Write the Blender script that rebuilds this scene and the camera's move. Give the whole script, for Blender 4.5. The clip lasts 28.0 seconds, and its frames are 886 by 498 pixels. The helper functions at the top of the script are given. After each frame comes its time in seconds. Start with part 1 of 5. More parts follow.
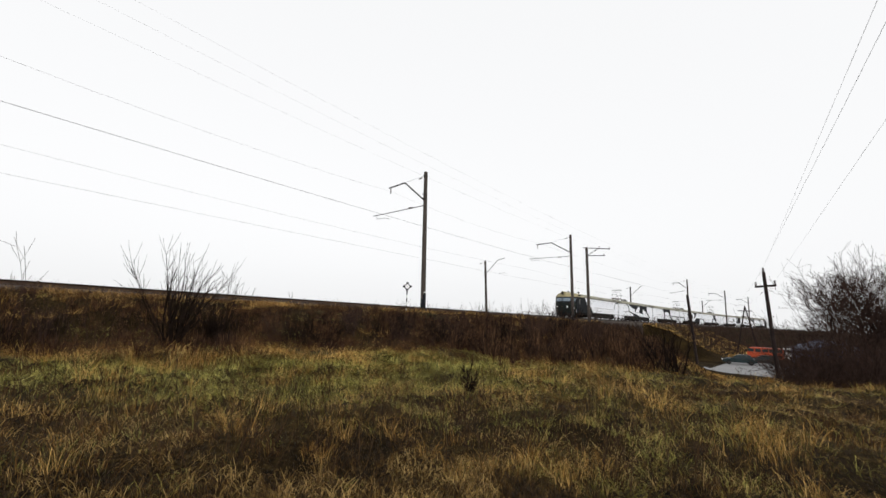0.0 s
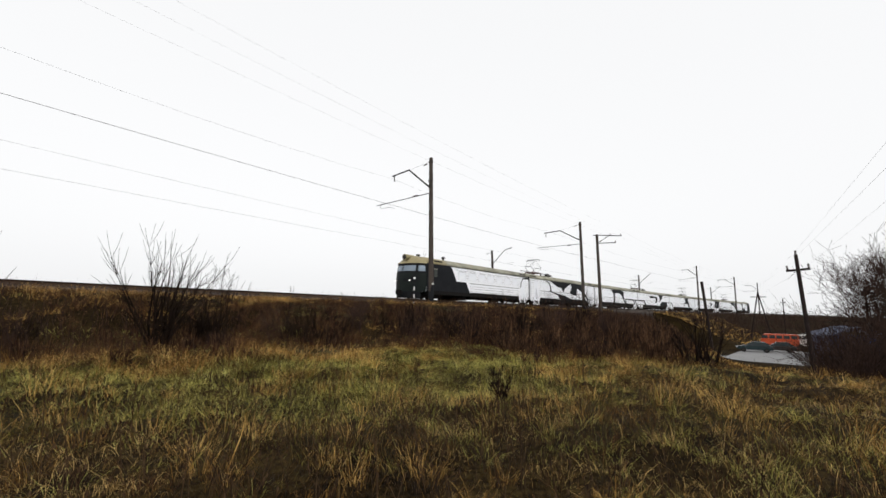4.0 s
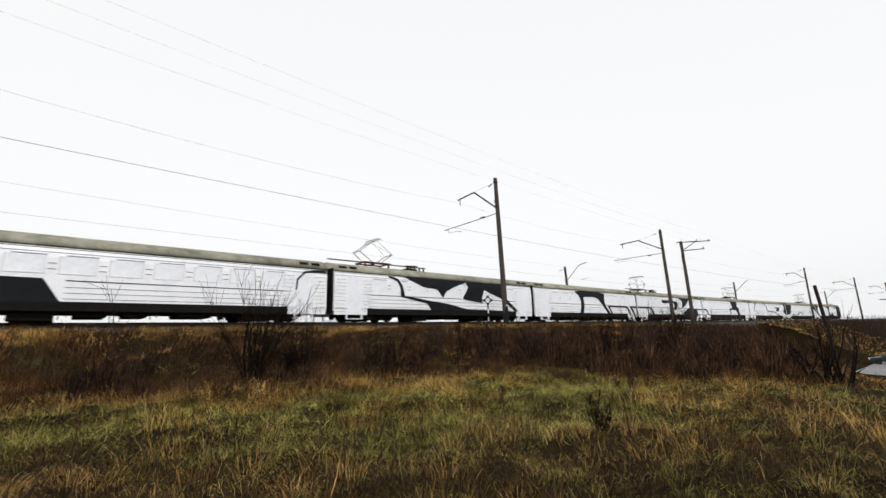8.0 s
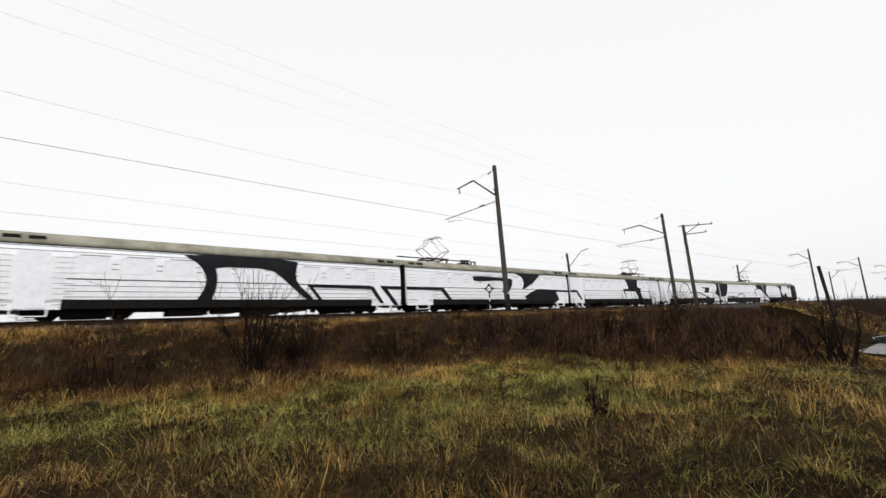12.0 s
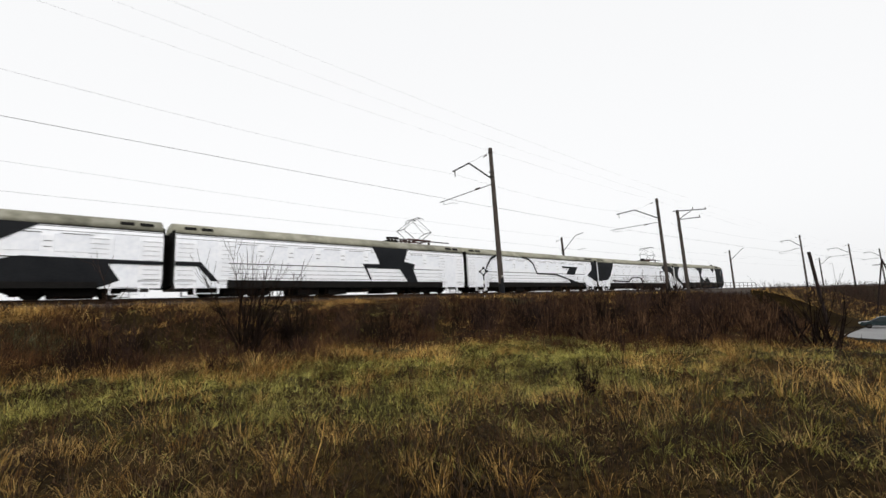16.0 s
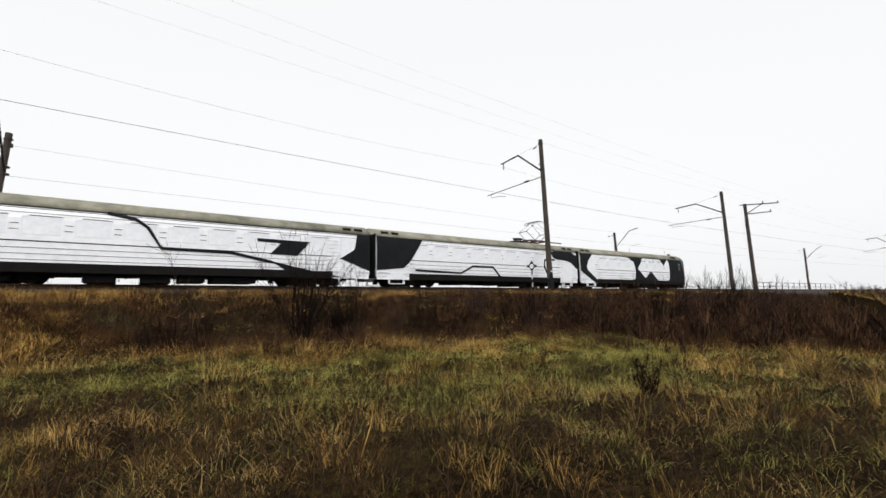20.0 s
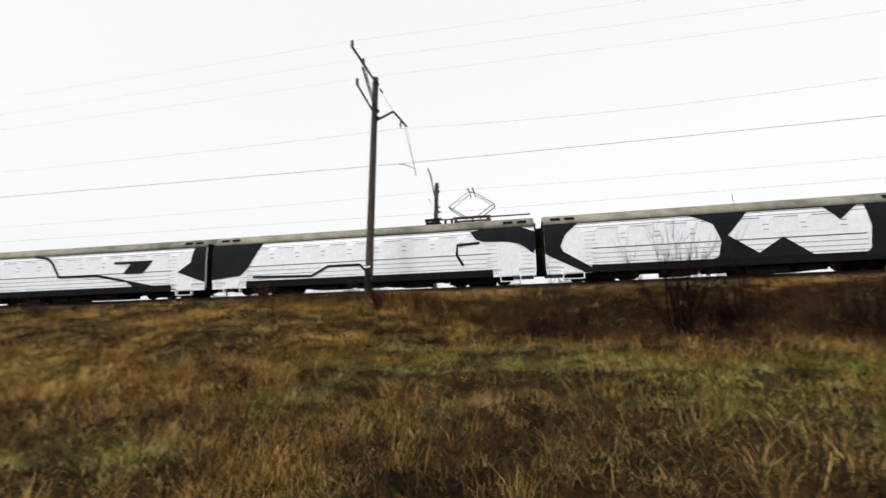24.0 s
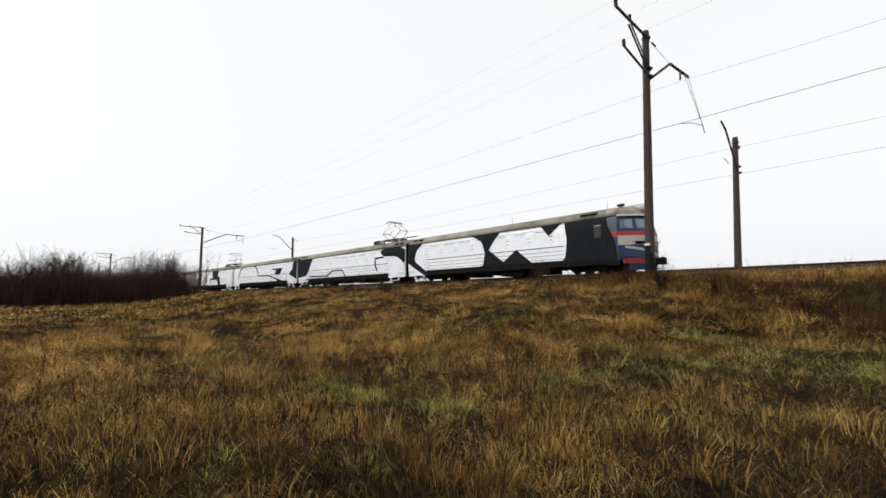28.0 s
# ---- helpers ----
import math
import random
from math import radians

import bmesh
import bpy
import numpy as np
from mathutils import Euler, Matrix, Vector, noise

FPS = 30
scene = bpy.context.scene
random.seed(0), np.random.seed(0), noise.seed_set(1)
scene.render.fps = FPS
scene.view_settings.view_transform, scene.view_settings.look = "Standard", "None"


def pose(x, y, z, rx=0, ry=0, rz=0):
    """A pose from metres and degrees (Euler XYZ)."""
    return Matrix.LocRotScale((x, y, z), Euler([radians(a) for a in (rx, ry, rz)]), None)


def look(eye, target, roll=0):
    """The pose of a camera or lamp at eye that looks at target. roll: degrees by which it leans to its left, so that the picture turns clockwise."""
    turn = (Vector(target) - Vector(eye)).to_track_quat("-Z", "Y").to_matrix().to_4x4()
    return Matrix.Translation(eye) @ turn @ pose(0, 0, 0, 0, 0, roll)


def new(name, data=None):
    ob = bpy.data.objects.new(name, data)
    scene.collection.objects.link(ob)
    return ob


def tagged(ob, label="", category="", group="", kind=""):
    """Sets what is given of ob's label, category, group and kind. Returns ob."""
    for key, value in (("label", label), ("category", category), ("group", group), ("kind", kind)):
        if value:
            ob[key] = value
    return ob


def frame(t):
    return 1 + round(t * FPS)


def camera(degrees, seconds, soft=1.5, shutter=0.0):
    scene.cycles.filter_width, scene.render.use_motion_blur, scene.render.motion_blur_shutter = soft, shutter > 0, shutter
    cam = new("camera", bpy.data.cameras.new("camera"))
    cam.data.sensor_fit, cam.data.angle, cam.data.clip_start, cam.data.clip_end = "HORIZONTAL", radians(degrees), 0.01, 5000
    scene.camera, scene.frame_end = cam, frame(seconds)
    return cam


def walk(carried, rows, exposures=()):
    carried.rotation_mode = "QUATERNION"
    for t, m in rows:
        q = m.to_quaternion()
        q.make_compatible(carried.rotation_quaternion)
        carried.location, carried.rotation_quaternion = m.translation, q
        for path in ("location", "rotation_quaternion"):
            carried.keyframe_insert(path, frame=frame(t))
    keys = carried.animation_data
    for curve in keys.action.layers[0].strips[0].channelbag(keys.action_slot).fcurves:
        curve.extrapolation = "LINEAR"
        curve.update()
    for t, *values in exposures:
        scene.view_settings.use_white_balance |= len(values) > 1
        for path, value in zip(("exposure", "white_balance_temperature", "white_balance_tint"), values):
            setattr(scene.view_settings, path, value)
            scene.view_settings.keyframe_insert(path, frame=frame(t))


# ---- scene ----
cam = camera(93.4, 28.0, shutter=0.35)
PATH = [
    (0, (6.052, -24.998, -0.62), (7.612, -23.79, -0.29), 2.1),
    (0.5, (6.166, -24.835, -0.623), (7.719, -23.619, -0.295), 2.3),
    (1, (6.287, -24.659, -0.623), (7.835, -23.433, -0.309), 2.4),
    (1.5, (6.42, -24.472, -0.623), (7.96, -23.232, -0.324), 2.2),
    (2, (6.58, -24.285, -0.622), (8.109, -23.027, -0.342), 2.1),
    (2.5, (6.744, -24.109, -0.617), (8.263, -22.836, -0.348), 1.9),
    (3, (6.888, -23.955, -0.615), (8.409, -22.683, -0.349), 1.4),
    (3.5, (6.994, -23.839, -0.608), (8.532, -22.591, -0.333), 1.2),
    (5.5, (7.156, -23.534, -0.53), (8.73, -22.349, -0.19), 0.2),
    (6, (7.157, -23.496, -0.525), (8.696, -22.268, -0.173), -0.1),
    (6.5, (7.151, -23.472, -0.53), (8.633, -22.18, -0.164), -0.3),
    (7, (7.138, -23.453, -0.534), (8.556, -22.095, -0.151), -0.9),
    (7.5, (7.136, -23.435, -0.531), (8.496, -22.023, -0.138), -1.4),
    (8, (7.149, -23.427, -0.531), (8.472, -21.981, -0.133), -1.6),
    (8.5, (7.17, -23.43, -0.535), (8.476, -21.97, -0.132), -1.7),
    (9, (7.183, -23.426, -0.539), (8.487, -21.963, -0.136), -1.7),
    (9.5, (7.197, -23.42, -0.542), (8.505, -21.96, -0.144), -1.7),
    (10, (7.216, -23.415, -0.543), (8.529, -21.957, -0.152), -1.8),
    (10.5, (7.247, -23.42, -0.54), (8.565, -21.964, -0.163), -1.9),
    (11, (7.284, -23.432, -0.539), (8.605, -21.975, -0.175), -2.1),
    (11.5, (7.32, -23.45, -0.541), (8.643, -21.992, -0.186), -2.6),
    (12, (7.339, -23.459, -0.547), (8.658, -21.997, -0.197), -2.9),
    (12.5, (7.35, -23.468, -0.553), (8.667, -22.004, -0.202), -3.2),
    (14.5, (7.348, -23.479, -0.576), (8.672, -22.018, -0.243), -2.9),
    (15, (7.345, -23.481, -0.581), (8.678, -22.024, -0.267), -2.7),
    (15.5, (7.34, -23.482, -0.589), (8.679, -22.026, -0.296), -2.6),
    (16, (7.339, -23.484, -0.598), (8.681, -22.026, -0.328), -2.5),
    (16.5, (7.341, -23.478, -0.606), (8.681, -22.015, -0.354), -2.5),
    (17, (7.347, -23.466, -0.614), (8.682, -21.997, -0.371), -2.4),
    (17.5, (7.361, -23.455, -0.622), (8.691, -21.98, -0.383), -2.2),
    (18, (7.374, -23.442, -0.626), (8.694, -21.958, -0.389), -1.9),
    (18.5, (7.391, -23.43, -0.632), (8.692, -21.93, -0.394), -1.7),
    (19, (7.407, -23.409, -0.644), (8.678, -21.885, -0.401), -1.5),
    (19.5, (7.412, -23.37, -0.657), (8.64, -21.811, -0.408), -1.3),
    (20, (7.407, -23.308, -0.67), (8.579, -21.707, -0.418), -1.0),
    (20.5, (7.399, -23.235, -0.683), (8.498, -21.582, -0.432), -0.9),
    (22.5, (7.375, -22.959, -0.723), (7.962, -21.059, -0.513), -0.8),
    (23, (7.349, -22.951, -0.736), (7.691, -20.992, -0.522), -1.1),
    (23.5, (7.337, -22.885, -0.742), (7.354, -20.899, -0.504), -1.6),
    (24, (7.308, -22.889, -0.738), (6.948, -20.941, -0.462), -1.9),
    (24.5, (7.272, -22.904, -0.734), (6.563, -21.06, -0.425), -1.7),
    (25, (7.262, -22.919, -0.735), (6.268, -21.212, -0.421), -1.5),
    (25.5, (7.25, -22.928, -0.737), (6.089, -21.326, -0.442), -1.0),
    (26, (7.248, -22.92, -0.737), (6.018, -21.366, -0.467), -0.8),
    (26.5, (7.248, -22.908, -0.739), (5.981, -21.381, -0.486), -0.6),
    (27, (7.237, -22.899, -0.737), (5.93, -21.404, -0.493), -0.5),
    (27.5, (7.224, -22.868, -0.736), (5.852, -21.432, -0.504), -0.6),
    (28, (7.212, -22.785, -0.74), (5.759, -21.427, -0.525), -0.7),
]
walk(cam, [(t, look(eye, target, roll)) for t, eye, target, roll in PATH])

# ---- light: flat white overcast ----
world = bpy.data.worlds.new("overcast_sky")
scene.world = world
world.use_nodes = True
wn, wl = world.node_tree.nodes, world.node_tree.links
wn.clear()
sky = wn.new("ShaderNodeTexSky")
sky.sky_type, sky.sun_disc = "NISHITA", False
sky.sun_elevation, sky.sun_rotation = radians(38), radians(-150)
sky.air_density, sky.dust_density = 1.0, 6.0
grey = wn.new("ShaderNodeHueSaturation")
grey.inputs["Saturation"].default_value = 0.06
cloud = wn.new("ShaderNodeMix")
cloud.data_type = "RGBA"
cloud.inputs[0].default_value = 0.75
cloud.inputs[7].default_value = (9.6, 9.65, 9.75, 1)
bg = wn.new("ShaderNodeBackground")
bg.inputs["Strength"].default_value = 0.121
out = wn.new("ShaderNodeOutputWorld")
wl.new(sky.outputs[0], grey.inputs["Color"])
wl.new(grey.outputs[0], cloud.inputs[6])
wl.new(cloud.outputs[2], bg.inputs["Color"])
wl.new(bg.outputs[0], out.inputs["Surface"])
sun_data = bpy.data.lights.new("sun", "SUN")
sun_data.energy, sun_data.angle, sun_data.color = 1.4, radians(14), (1.0, 0.96, 0.9)
sun = new("sun", sun_data)
sun.matrix_world = look((0, 0, 50), (0.45 * 50, 0.75 * 50, 50 - 0.75 * 50))
scene.view_settings.exposure = 0.0


# ---- materials ----
def ramp_node(nt, stops):
    r = nt.nodes.new("ShaderNodeValToRGB")
    els = r.color_ramp.elements
    while len(els) < len(stops):
        els.new(0.5)
    for e, (pos, col) in zip(els, stops):
        e.position, e.color = pos, (*col, 1)
    return r


def material(name, stops, scale=6.0, rough=0.8, metal=0.0, bump=0.2, grain=60.0, island=0.0, big=0.4, spec=0.4, contrast=1.0):
    """A surface whose colour runs through stops by noise at two scales."""
    m = bpy.data.materials.new(name)
    m.use_nodes = True
    nt = m.node_tree
    nd, lk = nt.nodes, nt.links
    b = nd["Principled BSDF"]
    geo = nd.new("ShaderNodeNewGeometry")
    coord = nd.new("ShaderNodeTexCoord")
    n1, n2 = nd.new("ShaderNodeTexNoise"), nd.new("ShaderNodeTexNoise")
    n1.inputs["Scale"].default_value, n1.inputs["Detail"].default_value = scale, 5
    n2.inputs["Scale"].default_value, n2.inputs["Detail"].default_value = grain, 3
    lk.new(coord.outputs["Object"], n1.inputs["Vector"])
    lk.new(coord.outputs["Object"], n2.inputs["Vector"])
    mix = nd.new("ShaderNodeMath")
    mix.operation = "MULTIPLY_ADD"
    mix.inputs[1].default_value = 1 - big
    lk.new(n2.outputs["Fac"], mix.inputs[0])
    sc = nd.new("ShaderNodeMath")
    sc.operation = "MULTIPLY"
    sc.inputs[1].default_value = big
    lk.new(n1.outputs["Fac"], sc.inputs[0])
    lk.new(sc.outputs[0], mix.inputs[2])
    fac = mix.outputs[0]
    if contrast != 1.0:
        con = nd.new("ShaderNodeMath")
        con.operation = "MULTIPLY_ADD"
        con.inputs[1].default_value, con.inputs[2].default_value = contrast, 0.5 - 0.5 * contrast
        lk.new(fac, con.inputs[0])
        fac = con.outputs[0]
    if island:
        add = nd.new("ShaderNodeMath")
        add.operation = "MULTIPLY_ADD"
        add.inputs[1].default_value = island
        lk.new(geo.outputs["Random Per Island"], add.inputs[0])
        sub = nd.new("ShaderNodeMath")
        sub.operation = "SUBTRACT"
        sub.inputs[1].default_value = island / 2
        lk.new(fac, sub.inputs[0])
        lk.new(sub.outputs[0], add.inputs[2])
        fac = add.outputs[0]
    r = ramp_node(nt, stops)
    lk.new(fac, r.inputs[0])
    lk.new(r.outputs[0], b.inputs["Base Color"])
    b.inputs["Roughness"].default_value, b.inputs["Metallic"].default_value = rough, metal
    b.inputs["Specular IOR Level"].default_value = spec
    if bump:
        bn = nd.new("ShaderNodeBump")
        bn.inputs["Strength"].default_value, bn.inputs["Distance"].default_value = bump, 0.02
        lk.new(n2.outputs["Fac"], bn.inputs["Height"])
        lk.new(bn.outputs[0], b.inputs["Normal"])
    return m


# Soil colour taken down to near black, for the shade between grass blades.
SOIL = material("shade_dark_soil", [(0.3, (0.00425, 0.00297, 0.00128)), (0.5, (0.0136, 0.0085, 0.0034)), (0.7, (0.034, 0.0229, 0.00765))], 0.5, 1.0, grain=11, bump=0.5, spec=0.03, contrast=1.6)
SILVER = material("silver_paint", [(0.36, (0.79, 0.81, 0.85)), (0.5, (0.86, 0.875, 0.91)), (0.64, (0.9, 0.91, 0.94))], 0.7, 0.4, 0.1, 0.0, 3.5)
BLACK = material("black_paint", [(0.35, (0.006, 0.007, 0.009)), (0.65, (0.014, 0.015, 0.017))], 1.5, 0.75, 0, 0.05, 20, spec=0.12)
GREEN = material("dark_green_paint", [(0.35, (0.006, 0.009, 0.008)), (0.65, (0.013, 0.018, 0.016))], 1.5, 0.6, 0, 0.05, 20, spec=0.12)
ROOF = material("dirty_cream_roof", [(0.36, (0.12, 0.117, 0.09)), (0.5, (0.225, 0.218, 0.168)), (0.64, (0.34, 0.33, 0.27))], 0.45, 0.8, 0, 0.02, 2.2, spec=0.2, big=0.6)
UNDER = material("sooty_steel", [(0.35, (0.006, 0.006, 0.006)), (0.65, (0.014, 0.013, 0.012))], 3, 0.9, 0.0, 0.2, 25, spec=0.08)
CONCRETE = material("mast_concrete", [(0.3, (0.032, 0.025, 0.021)), (0.7, (0.085, 0.070, 0.060))], 2, 0.9, 0, 0.3, 40, spec=0.2)
STEEL = material("dark_steel", [(0.35, (0.015, 0.014, 0.014)), (0.65, (0.05, 0.045, 0.04))], 4, 0.6, 0.5, 0.1, 40)

# In these two, blade tones reach near black for shaded gaps, pale for glints.
GRASS_GREEN = material("green_grass", [(0.15, (0.0051, 0.00425, 0.00128)), (0.48, (0.0306, 0.0263, 0.00425)), (0.72, (0.123, 0.104, 0.0145)), (0.95, (0.442, 0.383, 0.0935))], 0.8, 0.55, bump=0, grain=3.4, island=0.8, big=0.5, contrast=2.9, spec=0.15)
GRASS_DRY = material("dry_grass", [(0.15, (0.00595, 0.00255, 0.00085)), (0.48, (0.0391, 0.0187, 0.00425)), (0.72, (0.149, 0.0782, 0.0161)), (0.95, (0.527, 0.357, 0.128))], 0.8, 0.6, bump=0, grain=3.4, island=0.75, big=0.5, contrast=2.9, spec=0.15)
TUFT = material("ochre_tufts", [(0.12, (0.036, 0.0145, 0.00337)), (0.5, (0.28, 0.142, 0.0293)), (0.9, (0.831, 0.55, 0.179))], 0.6, 0.8, bump=0, grain=2.0, island=0.6, big=0.5, contrast=2.0, spec=0.15)
FRESH = material("fresh_grass", [(0.12, (0.026, 0.024, 0.004)), (0.5, (0.19, 0.172, 0.026)), (0.9, (0.60, 0.54, 0.16))], 1.2, 0.7, bump=0, grain=4.0, island=0.6, big=0.5, contrast=2.0, spec=0.2)
RUST = material("rusty_weeds", [(0.15, (0.00595, 0.00255, 0.0017)), (0.5, (0.0382, 0.0179, 0.00765)), (0.9, (0.145, 0.0697, 0.0272))], 0.7, 0.85, bump=0, grain=2.6, island=0.6, big=0.5, contrast=2.0, spec=0.1)
SAGE = material("grey_green_weeds", [(0.15, (0.0136, 0.0136, 0.00595)), (0.5, (0.0527, 0.0527, 0.0221)), (0.9, (0.162, 0.157, 0.085))], 0.9, 0.7, bump=0, grain=3.0, island=0.6, big=0.5, contrast=2.0, spec=0.15)
STALK = material("dry_stalks", [(0.3, (0.017, 0.00935, 0.0051)), (0.7, (0.0723, 0.0425, 0.0221))], 2, 0.9, bump=0, grain=9, island=0.6, spec=0.1)
TWIG = material("bare_twigs", [(0.3, (0.018, 0.011, 0.009)), (0.7, (0.06, 0.035, 0.026))], 2, 0.9, bump=0, grain=9, island=0.5, spec=0.1)
BRAMBLE = material("reddish_twigs", [(0.2, (0.00595, 0.00297, 0.00213)), (0.5, (0.0255, 0.0127, 0.00765)), (0.72, (0.0723, 0.0365, 0.0179)), (0.95, (0.178, 0.0978, 0.0467))], 0.7, 0.9, bump=0, grain=4, island=0.75, spec=0.1, contrast=2.0)
TANGLE = material("blackish_twigs", [(0.3, (0.006, 0.004, 0.003)), (0.7, (0.022, 0.014, 0.010))], 2, 0.95, bump=0, grain=9, island=0.5, spec=0.04)
BARK = material("bark", [(0.3, (0.015, 0.011, 0.009)), (0.7, (0.05, 0.04, 0.032))], 5, 0.95, bump=0.5, grain=30)
BALLAST = material("ballast_stone", [(0.3, (0.016, 0.012, 0.009)), (0.7, (0.065, 0.050, 0.038))], 2, 0.95, bump=0.8, grain=14, island=0.5, spec=0.15)
RAIL = material("rusty_rail", [(0.3, (0.02, 0.011, 0.007)), (0.7, (0.06, 0.035, 0.022))], 3, 0.6, 0.6, 0.1, 30)
OXIDE = material("red_oxide_paint", [(0.3, (0.03, 0.008, 0.006)), (0.7, (0.075, 0.02, 0.014))], 3, 0.7, bump=0.1, grain=30)
WOOD = material("tarred_wood", [(0.3, (0.009, 0.006, 0.006)), (0.7, (0.034, 0.024, 0.021))], 3, 0.9, bump=0.4, grain=30, spec=0.1)
# Dark grey for dirt and for the shadow lines at ribs and slits.
GROOVE = material("groove_dirt_and_shade", [(0.3, (0.05, 0.05, 0.055)), (0.7, (0.13, 0.13, 0.14))], 2, 0.7, bump=0, grain=20)
PANEL = material("panel_silver", [(0.36, (0.76, 0.785, 0.84)), (0.5, (0.83, 0.85, 0.895)), (0.64, (0.88, 0.895, 0.93))], 0.9, 0.38, 0.1, 0.0, 5)
EDGE = material("window_edge_grey", [(0.3, (0.60, 0.61, 0.65)), (0.7, (0.70, 0.71, 0.75))], 2, 0.6, bump=0)
PORCELAIN = material("insulator_glaze", [(0.3, (0.03, 0.018, 0.014)), (0.7, (0.06, 0.04, 0.03))], 5, 0.25, bump=0)
WHITE = material("white_paint", [(0.3, (0.6, 0.6, 0.58)), (0.7, (0.8, 0.8, 0.78))], 5, 0.6, bump=0.05)
BLUE = material("faded_blue_paint", [(0.3, (0.009, 0.025, 0.075)), (0.7, (0.022, 0.052, 0.135))], 2, 0.5, bump=0.03, grain=8)
RED = material("faded_red_paint", [(0.3, (0.28, 0.02, 0.025)), (0.7, (0.40, 0.04, 0.05))], 2, 0.5, bump=0.03, grain=8)
CREAM = material("cream_paint", [(0.3, (0.34, 0.33, 0.27)), (0.7, (0.48, 0.46, 0.39))], 2, 0.5, bump=0.03, grain=8)
OCHRE = material("yellow_cab_roof", [(0.3, (0.20, 0.165, 0.08)), (0.7, (0.33, 0.285, 0.16))], 1.5, 0.6, bump=0.05, grain=8)
# The pale blue base colour stands in for most of the sky's reflection.
SCREEN = material("sky_coloured_glass", [(0.3, (0.12, 0.16, 0.20)), (0.7, (0.20, 0.25, 0.30))], 1, 0.08, 0.3, bump=0, spec=0.9)
SLATE = material("pale_blue_paint", [(0.3, (0.05, 0.065, 0.09)), (0.7, (0.085, 0.105, 0.135))], 2, 0.6, bump=0.03, grain=8)
SMOKE = material("dusty_dark_glass", [(0.3, (0.022, 0.025, 0.022)), (0.7, (0.045, 0.05, 0.044))], 2, 0.35, bump=0, spec=0.25)
GLASS = material("dark_glass", [(0.3, (0.02, 0.03, 0.035)), (0.7, (0.05, 0.065, 0.07))], 1, 0.06, bump=0, spec=0.9)
ASPHALT = material("worn_asphalt", [(0.3, (0.13, 0.13, 0.13)), (0.7, (0.24, 0.24, 0.24))], 0.4, 0.85, bump=0.2, grain=12)
ORANGE = material("orange_van_paint", [(0.3, (0.40, 0.055, 0.018)), (0.7, (0.50, 0.085, 0.025))], 2, 0.35, bump=0)
DARKCAR = material("dark_green_car_paint", [(0.3, (0.012, 0.022, 0.025)), (0.7, (0.025, 0.04, 0.042))], 2, 0.25, bump=0)
LAMP = bpy.data.materials.new("headlamp_glow")
LAMP.use_nodes = True
LAMP.node_tree.nodes["Principled BSDF"].inputs["Emission Color"].default_value = (1, 0.97, 0.9, 1)
LAMP.node_tree.nodes["Principled BSDF"].inputs["Emission Strength"].default_value = 3.0


# ---- shapes ----
def mesh_of(bm, name, mat, smooth=False):
    me = bpy.data.meshes.new(name)
    bm.to_mesh(me)
    bm.free()
    me.materials.append(mat)
    if smooth:
        me.polygons.foreach_set("use_smooth", [True] * len(me.polygons))
    return me


def part(name, bm, mat, parent, label="", smooth=False):
    ob = new(name, mesh_of(bm, name, mat, smooth))
    ob.parent = parent
    return tagged(ob, label) if label else ob


def box(bm, x0, x1, y0, y1, z0, z1, bevel=0.0):
    r = bmesh.ops.create_cube(bm, size=1)
    for v in r["verts"]:
        v.co = Vector(((x0 + x1) / 2 + v.co.x * (x1 - x0), (y0 + y1) / 2 + v.co.y * (y1 - y0), (z0 + z1) / 2 + v.co.z * (z1 - z0)))
    if bevel:
        es = list({e for v in r["verts"] for e in v.link_edges})
        bmesh.ops.bevel(bm, geom=es, offset=bevel, segments=1, affect="EDGES")
    return bm


def tube(bm, a, b, r0, r1=None, seg=8):
    """A tapered round bar from a to b."""
    r1 = r0 if r1 is None else r1
    a, b = Vector(a), Vector(b)
    d = b - a
    m = Matrix.Translation((a + b) / 2) @ d.to_track_quat("Z", "Y").to_matrix().to_4x4()
    bmesh.ops.create_cone(bm, cap_ends=True, segments=seg, radius1=r0, radius2=r1, depth=d.length, matrix=m)
    return bm


def insulator(bm, a, b, r=0.07):
    a, b = Vector(a), Vector(b)
    for i in range(3):
        tube(bm, a.lerp(b, i / 3), a.lerp(b, (i + 0.8) / 3), r, r * 0.6, 8)
    return bm


def loft(bm, profile, xs, caps=True):
    """Sweeps a closed (y, z) profile along x."""
    rings = [[bm.verts.new((x, y, z)) for y, z in profile] for x in xs]
    n = len(profile)
    for a, b in zip(rings, rings[1:]):
        for i in range(n):
            bm.faces.new((a[i], a[(i + 1) % n], b[(i + 1) % n], b[i]))
    if caps:
        bm.faces.new(rings[0][::-1])
        bm.faces.new(rings[-1])
    bmesh.ops.recalc_face_normals(bm, faces=bm.faces[:])
    return bm


def empty(name, m, label, category, group="", kind=""):
    ob = new(name)
    ob.matrix_world = m
    return tagged(ob, label, category, group, kind)


# ---- plan: the line is an arc, concave towards the field; z = 0.38 is the head of the rail ----
RC, XC, RAIL_Z = 950.0, 10.0, 0.38


def along(s, o, z=0.0):
    a = (s - XC) / RC
    return Vector((XC + (RC + o) * math.sin(a), -RC + (RC + o) * math.cos(a), z))


def heading(s):
    return -math.degrees((s - XC) / RC)


def at_line(s, o, z=0.0):
    """A pose on the line: local x runs along the rails, local y away from the field."""
    return Matrix.Translation(along(s, o, z)) @ pose(0, 0, 0, 0, 0, heading(s))


